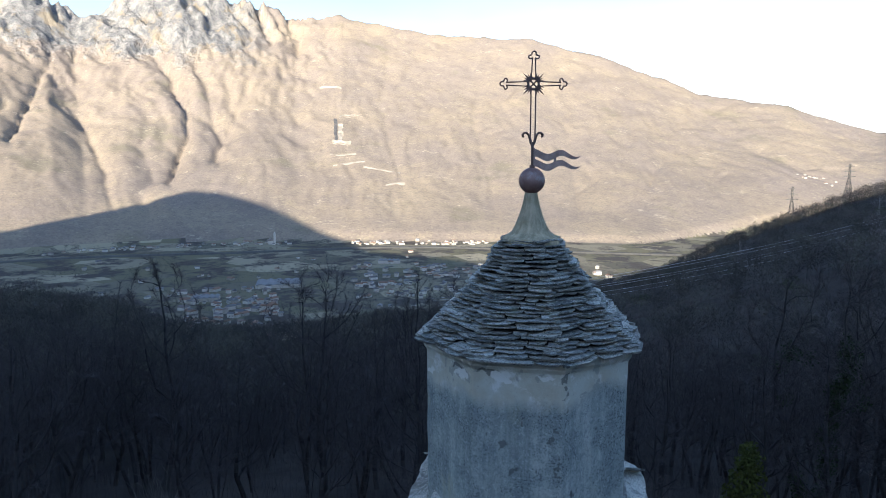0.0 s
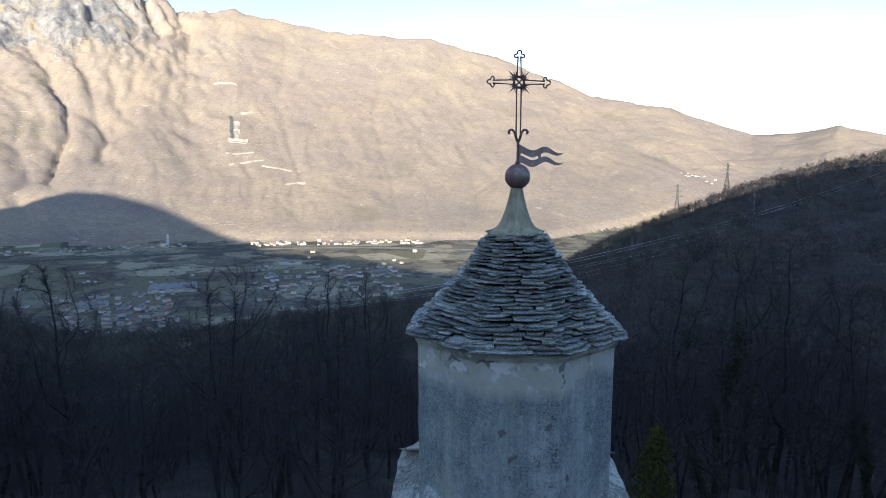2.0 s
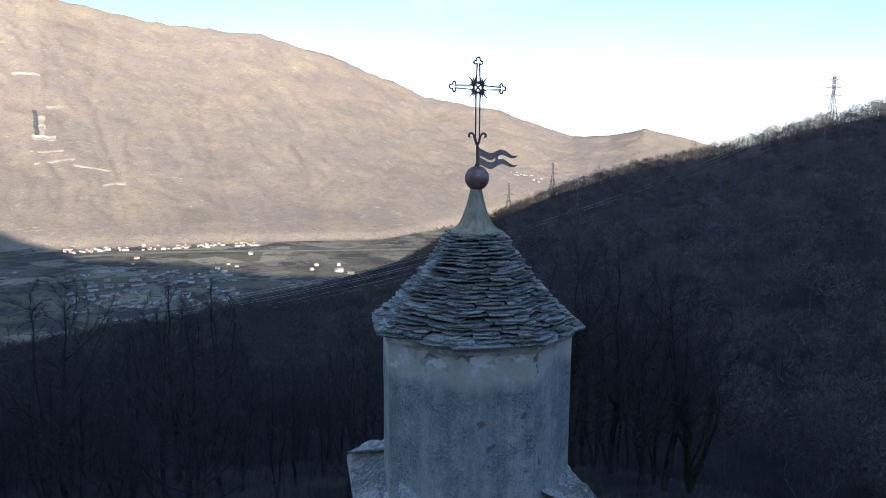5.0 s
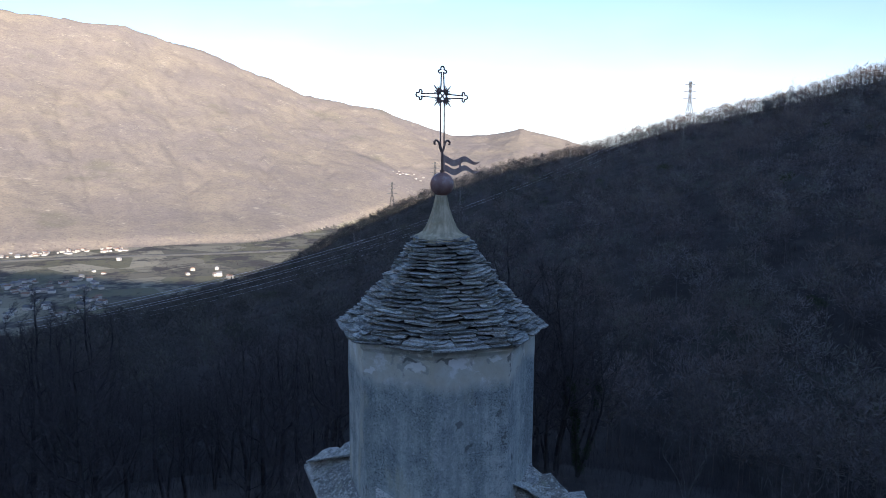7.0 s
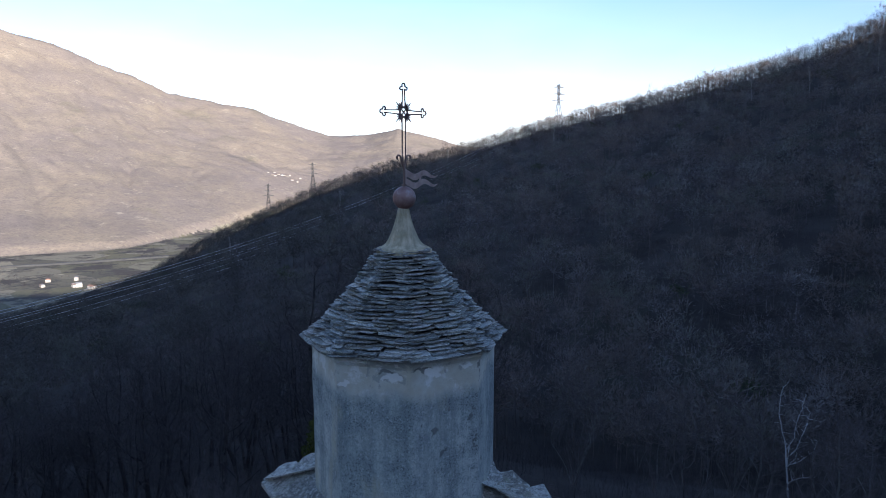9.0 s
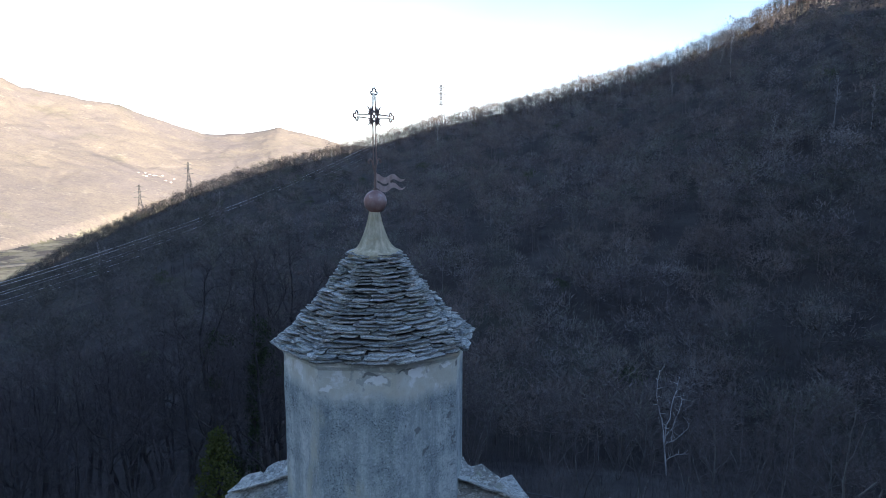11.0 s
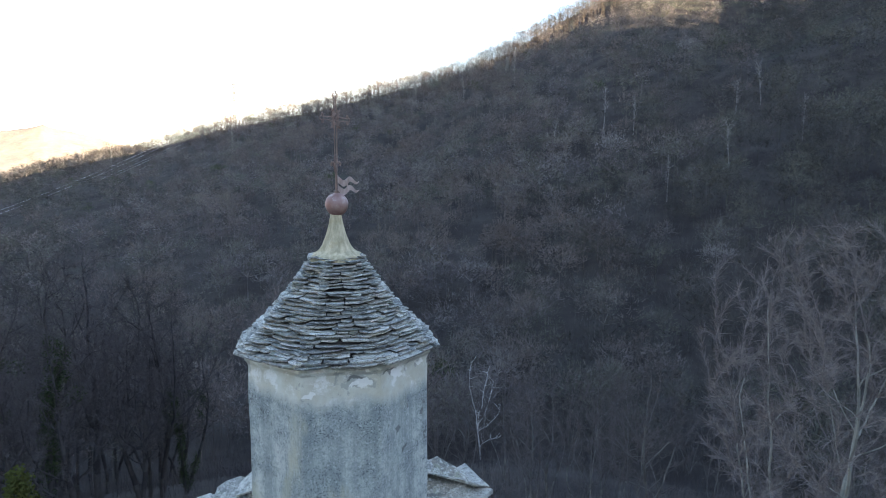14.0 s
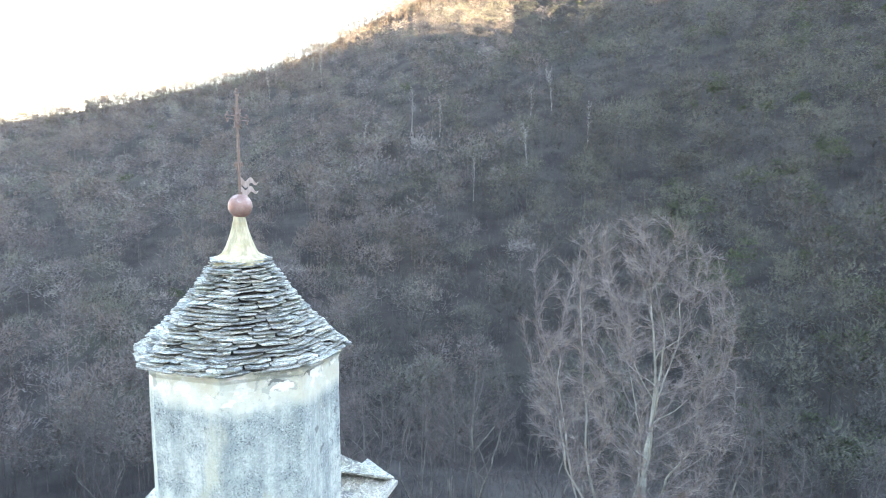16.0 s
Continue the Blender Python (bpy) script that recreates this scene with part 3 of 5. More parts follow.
def roof_poses():
    """Courses of slabs laid face by face, so that the hips stay crisp."""
    rng = random.Random(5)
    out, z, row = [], ROOF[0][1], 0
    while z < -0.635:
        rc = roof_radius(z)
        flat, edge = rc * math.cos(radians(22.5)), 2 * rc * math.sin(radians(22.5))
        low = row < 2
        for face in range(8):
            normal = CORNER + 22.5 + 45 * face
            u = -edge / 2 - rng.uniform(0.0, 0.03)
            while u < edge / 2 - 0.03:
                w = rng.choice((rng.uniform(0.12, 0.22), rng.uniform(0.22, 0.38), rng.uniform(0.34, 0.55))) * (1.3 if low else 1.0) * (0.45 + 0.55 * min(rc, 1.0))
                if u + w > edge / 2 - 0.06:
                    w = edge / 2 + rng.uniform(0.0, 0.03) - u
                mid = u + w / 2
                push = rng.uniform(-0.006, 0.010) if low else rng.uniform(-0.030, 0.020)
                r, phi = math.hypot(flat + push, mid), normal + math.degrees(math.atan2(mid, flat + push))
                thick = rng.uniform(0.020, 0.030) if low else rng.choice((rng.uniform(0.010, 0.016), rng.uniform(0.014, 0.025)))
                out.append((phi, lay_slab(rng, phi, r, z + rng.uniform(-0.012, 0.012) * (0.3 if low else 1.0), w * 1.02, rng.uniform(0.24, 0.32) * (0.6 + 0.4 * rc), thick,
                                          rng.uniform(2, 5) if low else rng.uniform(-2, 9), normal)))
                u += w
        z += rng.uniform(0.033, 0.045)
        row += 1
    return out


def in_view(phi):
    return (phi + 195) % 360 < 225


def octagon_solid(profile, n=72, bumpy=0.0, soft=0.0):
    V, F = [], []
    for r, z in profile:
        for k in range(n):
            a = CORNER + 360 * k / n
            q = octagon(a, r) * (1 - soft) + soft * r * 0.96
            q += bumpy * noise.noise((math.cos(radians(a)) * 2.5, math.sin(radians(a)) * 2.5, z * 2.5))
            V.append((q * math.cos(radians(a)), q * math.sin(radians(a)), z + BALL))
    for i in range(len(profile) - 1):
        for k in range(n):
            F.append((i * n + k, i * n + (k + 1) % n, (i + 1) * n + (k + 1) % n, (i + 1) * n + k))
    F += [tuple(range(n - 1, -1, -1)), tuple((len(profile) - 1) * n + k for k in range(n))]
    return V, F


def square_ring(r, z):
    return [(r * math.cos(radians(SQUARE + 90 * k)), r * math.sin(radians(SQUARE + 90 * k)), z + BALL) for k in range(4)]


def stack(rings):
    V, F = [], []
    n = len(rings[0])
    for r in rings:
        V += r
    for i in range(len(rings) - 1):
        F += [(i * n + k, i * n + (k + 1) % n, (i + 1) * n + (k + 1) % n, (i + 1) * n + k) for k in range(n)]
    F += [tuple(range(n - 1, -1, -1)), tuple((len(rings) - 1) * n + k for k in range(n))]
    return V, F


def make_tower():
    tower = tagged(new("bell_tower"), "old bell tower with weathered plaster lantern and stone slab roof", "tower")
    shaft = [(1.175, -4.05 + 0.09 * i) for i in range(25)]
    drum = octagon_solid(shaft + [(1.18, -1.86), (1.215, -1.81), (1.215, -1.74)], 96, 0.010, 0.012)
    wall = shape("lantern_wall", drum, PLASTER, tower, "blue-grey stained plaster, paler under the eaves", True)
    wall.data.set_sharp_from_angle(angle=radians(22))
    # raised plug; its near-black colour stands for the shade inside the hole
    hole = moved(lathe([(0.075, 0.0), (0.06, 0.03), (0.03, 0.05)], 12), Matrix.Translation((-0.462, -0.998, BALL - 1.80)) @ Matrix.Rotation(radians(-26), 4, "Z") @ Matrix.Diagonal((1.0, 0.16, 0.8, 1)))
    shape("eaves_hole", hole, CORE, tower, "small near-black plug painted as the shade inside a hole under the eaves")
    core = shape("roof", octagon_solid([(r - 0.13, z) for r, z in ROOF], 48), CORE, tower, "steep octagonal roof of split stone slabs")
    rest = []
    for mid, m in roof_poses():
        k = random.Random(int(mid * 997)).randrange(len(SLABS))
        if in_view(mid):
            part("stone_slab", SLABS[k], core, m=m)
        else:
            rest.append(([m @ v.co for v in SLABS[k].vertices], [tuple(p.vertices) for p in SLABS[k].polygons]))
    tagged(shape("stone_slabs_behind", joined(*rest), STONE_JOINED, core), kind="stuff")
    V, F = [], []
    prof = [(0.31, -0.70), (0.31, -0.65), (0.29, -0.622), (0.245, -0.602), (0.205, -0.57), (0.172, -0.51), (0.145, -0.44), (0.120, -0.36), (0.094, -0.26), (0.072, -0.15), (0.064, -0.10)]
    n = 64
    for r, z in prof:
        for k in range(n):
            a = 2 * math.pi * k / n
            fold = 0.10 * max(0.0, math.cos(8 * a + 0.6)) * min(1.0, (r - 0.05) / 0.1) + 0.10 * noise.noise((2.2 * math.cos(a), 2.2 * math.sin(a), z * 3)) * (r > 0.2)
            V.append((r * (1 + fold) * math.cos(a), r * (1 + fold) * math.sin(a), z + BALL))
    for i in range(len(prof) - 1):
        F += [(i * n + k, i * n + (k + 1) % n, (i + 1) * n + (k + 1) % n, (i + 1) * n + k) for k in range(n)]
    F.append(tuple((len(prof) - 1) * n + k for k in range(n)))
    shape("mortar_cone", (V, F), MORTAR, tower, "flared mortar cone sealing the top", True)
    shape("lower_stage", stack([square_ring(1.80, -20.0), square_ring(1.80, -4.1)]), PLASTER, tower, "square plastered lower stage")
    skirt = shape("skirt_roof", stack([square_ring(2.10, -4.06), square_ring(2.10, -3.995), square_ring(0.9, -3.60)]), STONE_JOINED, tower, "sloping slab roof round the foot of the lantern")
    rng = random.Random(9)
    for side in range(4):
        a0 = SQUARE + 90 * side
        c0, c1 = Vector(square_ring(2.08, -3.98)[side]), Vector(square_ring(2.08, -3.98)[(side + 1) % 4])
        inward = (Vector((0, 0, c0.z)) - (c0 + c1) / 2).normalized()
        for row in range(3):
            f = row * 0.28
            a, b = c0.lerp(c1, 0.0 + f * 0.28), c0.lerp(c1, 1.0 - f * 0.28)
            t = 0.0
            span = (b - a).length
            while t < 0.97:
                w = rng.uniform(0.6, 1.15)
                mid = min(t + w / span / 2, 1.0 - 0.5 * w / span)
                p = a.lerp(b, mid) + inward * f + Vector((0, 0, f * 0.52 + rng.uniform(0, 0.02)))
                m = Matrix.Translation(p) @ Matrix.Rotation(radians(a0 + 45 - 90 + rng.uniform(-2, 2)), 4, "Z") @ Matrix.Rotation(radians(-25 + rng.uniform(-1.5, 1.5)), 4, "X")
                part("stone_slab", SLABS[rng.randrange(20)], skirt, m=m @ Matrix.Diagonal((w * 1.06, rng.uniform(0.46, 0.6), rng.uniform(0.022, 0.036), 1)))
                t += w * 0.9 / span
    return tower


make_tower()


# ---- cross, pennant and ball ----
def make_cross():
    cross = tagged(new("finial_cross"), "wrought-iron cross with rays and pennant on a copper ball", "cross")
    cross.location = (0.01, -0.01, BALL)
    shape("ball", lathe([(0.145 * math.sin(a), -0.145 * math.cos(a)) for a in [math.pi * k / 20 for k in range(1, 20)]], 32), COPPER, cross, "dull reddish copper ball", True)
    turn = Matrix.Rotation(radians(33), 4, "Z")
    shape("stem", moved(joined(tube([(0, 0, 0.12), (0, 0, 0.42)], 0.016, 8), tube([(0, 0, 0.13), (0, 0, 0.17)], 0.03, 8)), turn), RUST, cross)
    g, e = 0.026, 0.308
    C = 1.05

    def trefoil(x0, z0, dx, dz):
        pts = []
        for lx, lz, r, a0, a1 in ((0.0, 0.036, 0.022, 250, 70), (0.034, 0.0, 0.024, 120, -120), (0.0, -0.036, 0.022, -70, -250)):
            for k in range(9):
                a = radians(a0 + (a1 - a0) * k / 8)
                u, v = lx + r * math.cos(a), lz + r * math.sin(a)
                pts.append((x0 + u * dx - v * dz, 0, z0 + u * dz + v * dx))
        return pts

    tips = [trefoil(e, C, 1, 0), trefoil(0, C + e - 0.02, 0, 1), trefoil(-e, C, -1, 0)]
    right, top, left = tips
    loop = [(g, 0, 0.47), (g, 0, C - g)] + right[::-1] + [(g, 0, C + g)] + top[::-1] + [(-g, 0, C + g)] + left[::-1] + [(-g, 0, C - g), (-g, 0, 0.47), (0, 0, 0.40)]
    shape("outline", moved(tube(loop, 0.0085, 6, True), turn), RUST, cross, "thin iron outline with trefoil ends")
    ring = [(0.058 * math.cos(a), 0, C + 0.058 * math.sin(a)) for a in [2 * math.pi * k / 24 for k in range(24)]]
    shape("ring", moved(tube(ring, 0.014, 6, True), turn), RUST, cross)
    for k in range(2):
        a = radians(45 + 90 * k)
        shape("ring_bar", moved(tube([(-0.06 * math.cos(a), 0, C - 0.06 * math.sin(a)), (0.06 * math.cos(a), 0, C + 0.06 * math.sin(a))], 0.009), turn), RUST, cross)
    for q in range(4):
        for k in (-2, -1, 0, 1, 2):
            a = radians(45 + 90 * q + 13 * k)
            long = 0.17 - 0.022 * abs(k) - (0.02 if k % 2 else 0)
            c, s = math.cos(a), math.sin(a)
            out = [(0.055 * c - 0.014 * s, C + 0.055 * s + 0.014 * c), (0.055 * c + 0.014 * s, C + 0.055 * s - 0.014 * c), (long * c, C + long * s)]
            shape("ray", moved(plate(out, 0.016), turn), RUST, cross)
    for side in (-1, 1):
        pts = [(0.0, 0.38), (0.02, 0.42), (0.032, 0.46), (0.045, 0.50), (0.066, 0.525), (0.092, 0.525), (0.11, 0.505), (0.108, 0.485), (0.094, 0.478)]
        shape("scroll", moved(tube([(side * x, 0.004, z) for x, z in pts], [0.014, 0.014, 0.013, 0.012, 0.012, 0.013, 0.015, 0.014, 0.008]), turn), RUST, cross, "curled iron leaf")
    wave = [k / 20 for k in range(21)]
    L = 0.52

    def ripple(u):
        return 0.026 * math.cos(u * 2 * math.pi * 1.75) - 0.05 * u ** 3

    def band(z, thick):
        return [(0.02 + L * u, z + ripple(u) - thick * (1 - u ** 3)) for u in wave] + [(0.02 + L * u, z + ripple(u)) for u in wave[::-1][1:]]

    up_plate = plate(band(0.322, 0.082), 0.008)
    down_plate = plate(band(0.212 + 0.0, 0.080), 0.008)
    post = plate([(0.235, 0.17), (0.265, 0.17), (0.265, 0.27), (0.235, 0.27)], 0.006)
    hinge = tube([(0.02, 0, 0.16), (0.02, 0, 0.36)], 0.014, 8)
    shape("pennant", moved(joined(up_plate, down_plate, post, hinge), Matrix.Rotation(radians(29), 4, "Z")), PENNANT, cross, "swallow-tailed sheet-iron pennant with a slot")
    return cross


make_cross()


# ---- trees ----
def tubes_from(segs):
    """Prisms for wood segments (p, q, r0, r1, sides)."""
    V, T = [], []
    for p, q, r0, r1, n in segs:
        t = (q - p).normalized()
        a = t.orthogonal().normalized()
        b = t.cross(a)
        o = len(V)
        for c, r in ((p, r0), (q, r1)):
            for k in range(n):
                w = 2 * math.pi * k / n
                V.append(c + (a * math.cos(w) + b * math.sin(w)) * r)
        for k in range(n):
            k2 = (k + 1) % n
            T += [(o + k, o + k2, o + n + k2), (o + k, o + n + k2, o + n + k)]
    return V, T


def grow(rng, p, direction, length, radius, steps, bend, lift):
    pts = [p]
    d = direction.normalized()
    for i in range(steps):
        d = (d + Vector((rng.gauss(0, bend), rng.gauss(0, bend), rng.gauss(0, bend) + lift))).normalized()
        pts.append(pts[-1] + d * length / steps)
    return pts


def crown_points(rng, count, low, tall, wide, power=0.5):
    """Points inside a domed crown between two heights, thicker towards the outside."""
    out = []
    while len(out) < count:
        f = rng.uniform(0, 1)
        edge = wide * (min(1.0, f / 0.38) ** 0.55) * max(0.0, 1 - max(0.0, (f - 0.38) / 0.62) ** 2.1) ** power
        a = rng.uniform(0, 6.283)
        edge *= 1 + 0.16 * math.sin(2 * a + 5 * f) + 0.12 * math.sin(5 * a - 7 * f)
        r = edge * rng.uniform(0, 1) ** 0.42
        out.append((r * math.cos(a), r * math.sin(a), low + (tall - low) * f))
    return np.array(out)


def grown_tree(seed, tall, low, wide, points, step, stems=1, spread=0.3, bark=None, fine=None, twigs=4, twig_length=0.9, twig_width=0.011, thick=0.05):
    """A leafless tree whose limbs grow towards points spread through its crown: thick wood, and the fine wood of the crown."""
    rng = np.random.RandomState(seed)
    A = crown_points(rng, points, low, tall, wide)
    P, parent = [np.array([0.0, 0.0, -0.6])], [-1]
    for k in range(stems):
        a = 2 * math.pi * (k + rng.uniform(-0.25, 0.25)) / stems
        lean = 0.06 if stems == 1 else spread * rng.uniform(0.4, 1.0)
        d, last = np.array([lean * math.cos(a), lean * math.sin(a), 1.0]), 0
        reach = (low + (tall - low) * (0.12 if stems == 1 else 0.30) * rng.uniform(0.7, 1.2)) if stems > 1 else low + 0.6
        start = 0.0 if stems > 1 else -0.6
        for i in range(max(2, int((reach - start) / step))):
            d = d + rng.normal(size=3) * np.array([0.05, 0.05, 0.0])
            d /= np.linalg.norm(d)
            P.append(P[last] + d * step)
            parent.append(last)
            last = len(P) - 1
    pos = np.array(P)
    live = np.ones(len(A), bool)
    dist = np.linalg.norm(A[:, None] - pos[None], axis=2)
    near, best = dist.argmin(1), dist.min(1)
    for turn in range(140):
        idx = np.nonzero(live)[0]
        if len(idx) < 6 or len(P) > points * 3:
            break
        pull = {}
        for i in idx:
            v = A[i] - P[near[i]]
            pull.setdefault(near[i], []).append(v / (np.linalg.norm(v) + 1e-6))
        fresh = []
        for n, vs in pull.items():
            d = np.sum(vs, 0) / len(vs) + rng.normal(size=3) * 0.13 + np.array([0, 0, 0.16])
            if parent[n] >= 0:
                back = P[n] - P[parent[n]]
                d = d + 0.85 * back / (np.linalg.norm(back) + 1e-6)
            P.append(P[n] + d / np.linalg.norm(d) * step)
            parent.append(n)
            fresh.append(len(P) - 1)
        add = np.array([P[f] for f in fresh])
        dd = np.linalg.norm(A[:, None] - add[None], axis=2)
        k = dd.argmin(1)
        closer = dd.min(1) < best
        near[closer] = np.array(fresh)[k[closer]]
        best = np.minimum(best, dd.min(1))
        live &= best > step * 1.5
    n = len(P)
    load = np.zeros(n)
    kids = np.zeros(n, int)
    for i in range(n - 1, 0, -1):
        if kids[i] == 0:
            load[i] = 1.0
        load[parent[i]] += load[i]
        kids[parent[i]] += 1
    radius = np.maximum(0.009, thick * tall * 0.4 * (load / load.max()) ** 0.60)
    thickwood, V, T = [], [], []

    def ribbon(p, q, w0, w1):
        side = np.cross(q - p, rng.normal(size=3))
        side /= np.linalg.norm(side) + 1e-6
        o = len(V)
        V.extend([p + side * w0, p - side * w0, q - side * w1, q + side * w1])
        T.extend([(o, o + 1, o + 2), (o, o + 2, o + 3)])

    for i in range(1, n):
        p, q = P[parent[i]], P[i]
        r0, r1 = min(radius[parent[i]], radius[i] * 1.5), radius[i]
        if r1 > 0.03:
            thickwood.append((Vector(p), Vector(q), r0, r1, 6 if r1 > 0.12 else 4 if r1 > 0.05 else 3))
        else:
            ribbon(p, q, r0, r1)
        if load[i] < 8:
            d = (q - p) / (np.linalg.norm(q - p) + 1e-6)
            for k in range(twigs if load[i] < 3 else twigs // 2):
                e = d * 0.8 + rng.normal(size=3) * 0.6 + np.array([0, 0, 0.3])
                e = e / np.linalg.norm(e) * twig_length * rng.uniform(0.4, 1.1)
                side = np.cross(e, rng.normal(size=3))
                side = side / (np.linalg.norm(side) + 1e-6) * twig_width * rng.uniform(0.7, 1.3)
                b = p + (q - p) * rng.uniform(0, 1)
                o = len(V)
                V.extend([b + side, b - side, b + e])
                T.append((o, o + 1, o + 2))
    return big_mesh("trunk", *tubes_from(thickwood), bark, True), big_mesh("crown", V, T, fine)


def dark_kind(seed, low, wide, points, stems=1, spread=0.3):
    return grown_tree(seed, 22, low, wide, points, 0.62, stems, spread, BARK, TWIGS, 10, 1.35, 0.014, 0.036)


def grey_kind(seed, low, wide, points, stems, spread):
    return grown_tree(seed, 22, low, wide, points, 0.62, stems, spread, PALE_BARK, PALE_TWIGS, 11, 1.35, 0.014, 0.026)


KINDS = [dark_kind(11, 6.0, 5.6, 560), dark_kind(12, 8.0, 4.2, 480), dark_kind(13, 4.5, 6.4, 600, 2, 0.25), dark_kind(14, 7.0, 5.0, 520, 2, 0.35), dark_kind(15, 5.0, 4.8, 540, 3, 0.2)]
PALE_KINDS = [grown_tree(21, 24, 6.5, 7.0, 2000, 0.50, 7, 0.46, LIMB, ROSY_TWIGS, 17, 1.05, 0.012, 0.032), grey_kind(23, 6.0, 4.6, 520, 3, 0.25), grey_kind(24, 4.0, 5.4, 540, 5, 0.3)]


def place_tree(kind, x, y, turn, tall, label, pale=False, name="bare_tree"):
    ob = tagged(new(name), label, "tree", "bare trees round the church")
    wm, tm = (PALE_KINDS if pale else KINDS)[kind]
    part("trunk", wm, ob)
    part("crown", tm, ob)
    size = tall / (24.0 if pale and kind == 0 else 22.0)
    ob.matrix_basis = pose(x, y, float(height(x, y)), 0, 0, turn) @ Matrix.Diagonal((size, size, size, 1))
    return ob


def at(az, d):
    return d * math.sin(radians(az)), d * math.cos(radians(az))


CANOPY_AZ = [-75, -64, -60, -57, -51, -48, -44, -40, -36, -31, -26, -15, -6, 4, 14, 22, 40, 58, 90]
CANOPY_EL = [-10.2, -10.6, -11.0, -12.4, -14.8, -15.4, -12.8, -11.8, -11.6, -12.8, -14.0, -13.5, -11.5, -10.0, -12.0, -15.0, -16.0, -15.0, -15.0]


def wood_height(rng, az, d, drop):
    """How tall a tree stands so that its top keeps to the line of the canopy."""
    el = float(np.interp(az, CANOPY_AZ, CANOPY_EL)) - rng.uniform(0, drop)
    x, y = at(az, d)
    return min(26.0, max(9.0, BALL + (d + 8) * math.tan(radians(el)) - float(height(x, y))))


def near_woods():
    rng = random.Random(31)
    for k in range(112):
        az, d = -72 + 86 * (k * 0.618 % 1), 34 + 80 * rng.random() ** 0.7
        place_tree(rng.randrange(5), *at(az, d), rng.uniform(0, 360), wood_height(rng, az, d, 5.0), "dark leafless chestnut tree on the wooded slope")
    for k in range(24):
        az, d = 20 + 74 * (k + rng.random()) / 24, 50 + 60 * rng.random()
        place_tree(1 + rng.randrange(2), *at(az, d), rng.uniform(0, 360), wood_height(rng, az, d, 5.0), "grey leafless tree with fine pale twigs", True)


near_woods()
for kind, x, y, turn, tall, label in ((0, -61.0, 38.5, 20, 26, "tall dark leafless tree standing out of the woods"), (2, -40.0, 41.5, 70, 23.5, "broad dark forked leafless tree above the woods"),
                                      (1, -43.4, 63.3, 0, 25, "slim dark leafless tree above the woods"), (1, -37.5, 62.0, 140, 24, "slim dark leafless tree above the woods"),
                                      (0, 7.7, 70.9, 40, 28, "tall dark leafless tree beside the ivy tree"), (2, 13.0, 66.0, 190, 25, "tall dark leafless tree beside the ivy tree")):
    place_tree(kind, x, y, turn, tall, label)
place_tree(0, 32.0, 7.9, 40, 24.3, "large domed leafless tree with pale limbs", True)
DEAD = wood_material("bleached_wood", (0.42, 0.41, 0.39), (0.58, 0.565, 0.535))


def dead_tree(x, y, tall):
    """A dead tree: one crooked trunk that forks into a few kinked bare limbs with short snags."""
    rng = random.Random(59)
    ob = tagged(new("dead_tree"), "pale dead tree with few crooked bare limbs", "tree")
    base = grow(rng, Vector((0, 0, -0.5)), Vector((0, 0, 1)), tall * 0.42, 0, 6, 0.07, 0.1)
    part("trunk", big_mesh("trunk", *tubes_from([(p, q, 0.15 - 0.010 * i, 0.140 - 0.010 * i, 6) for i, (p, q) in enumerate(zip(base, base[1:]))]), DEAD, True), ob)
    for start, side, deep, f in ((6, -0.22, 0.1, 0.62), (6, 0.25, -0.1, 0.50), (5, 0.62, 0.2, 0.44), (4, 0.80, -0.3, 0.36), (3, -0.55, 0.2, 0.25), (2, 0.7, 0.1, 0.22)):
        # limbs spread across the slope
        lean = Vector((side * 0.77 + deep * 0.64, -side * 0.64 + deep * 0.77, 1.0))
        pts = grow(rng, base[start], lean, tall * f, 0, 8, 0.20, 0.05)
        r = [0.066 * (1 - 0.08 * i) for i in range(9)]
        wood = [(p, q, r[i], r[i + 1], 5) for i, (p, q) in enumerate(zip(pts, pts[1:]))]
        for i in range(2, 9):
            for j in range(rng.choice((1, 1, 2))):
                d = Vector((rng.gauss(0, 1), rng.gauss(0, 1), rng.uniform(0.0, 1.0))).normalized()
                snag = grow(rng, pts[i], d, rng.uniform(0.5, 1.9), 0, 4, 0.3, 0.08)
                wood += [(p, q, 0.05 - 0.010 * n, 0.040 - 0.010 * n, 3) for n, (p, q) in enumerate(zip(snag, snag[1:]))]
        part("limb", big_mesh("limb", *tubes_from(wood), DEAD, True), ob)
    ob.location = (x, y, float(height(x, y)))


dead_tree(63.5, 73.5, 17.5)
for k, (az, d, turn, tall) in enumerate(((47, 50, 0, 14), (53, 46, 80, 13), (59, 42, 150, 17), (66, 52, 220, 15), (40, 58, 290, 13), (86, 36, 30, 16))):
    place_tree(1 + k % 2, *at(az, d), turn, tall, "grey leafless tree with fine pale twigs", True)


def low_growth():
    """Small grey trees and saplings on the bare ground below the tower."""
    rng = random.Random(83)
    for k in range(30):
        az, d = -30 + 118 * (k + rng.random()) / 30, rng.uniform(22, 42)
        place_tree(1 + k % 2, *at(az, d), rng.uniform(0, 360), rng.uniform(5.5, 9.0), "young grey leafless tree on the steep slope", True)


low_growth()


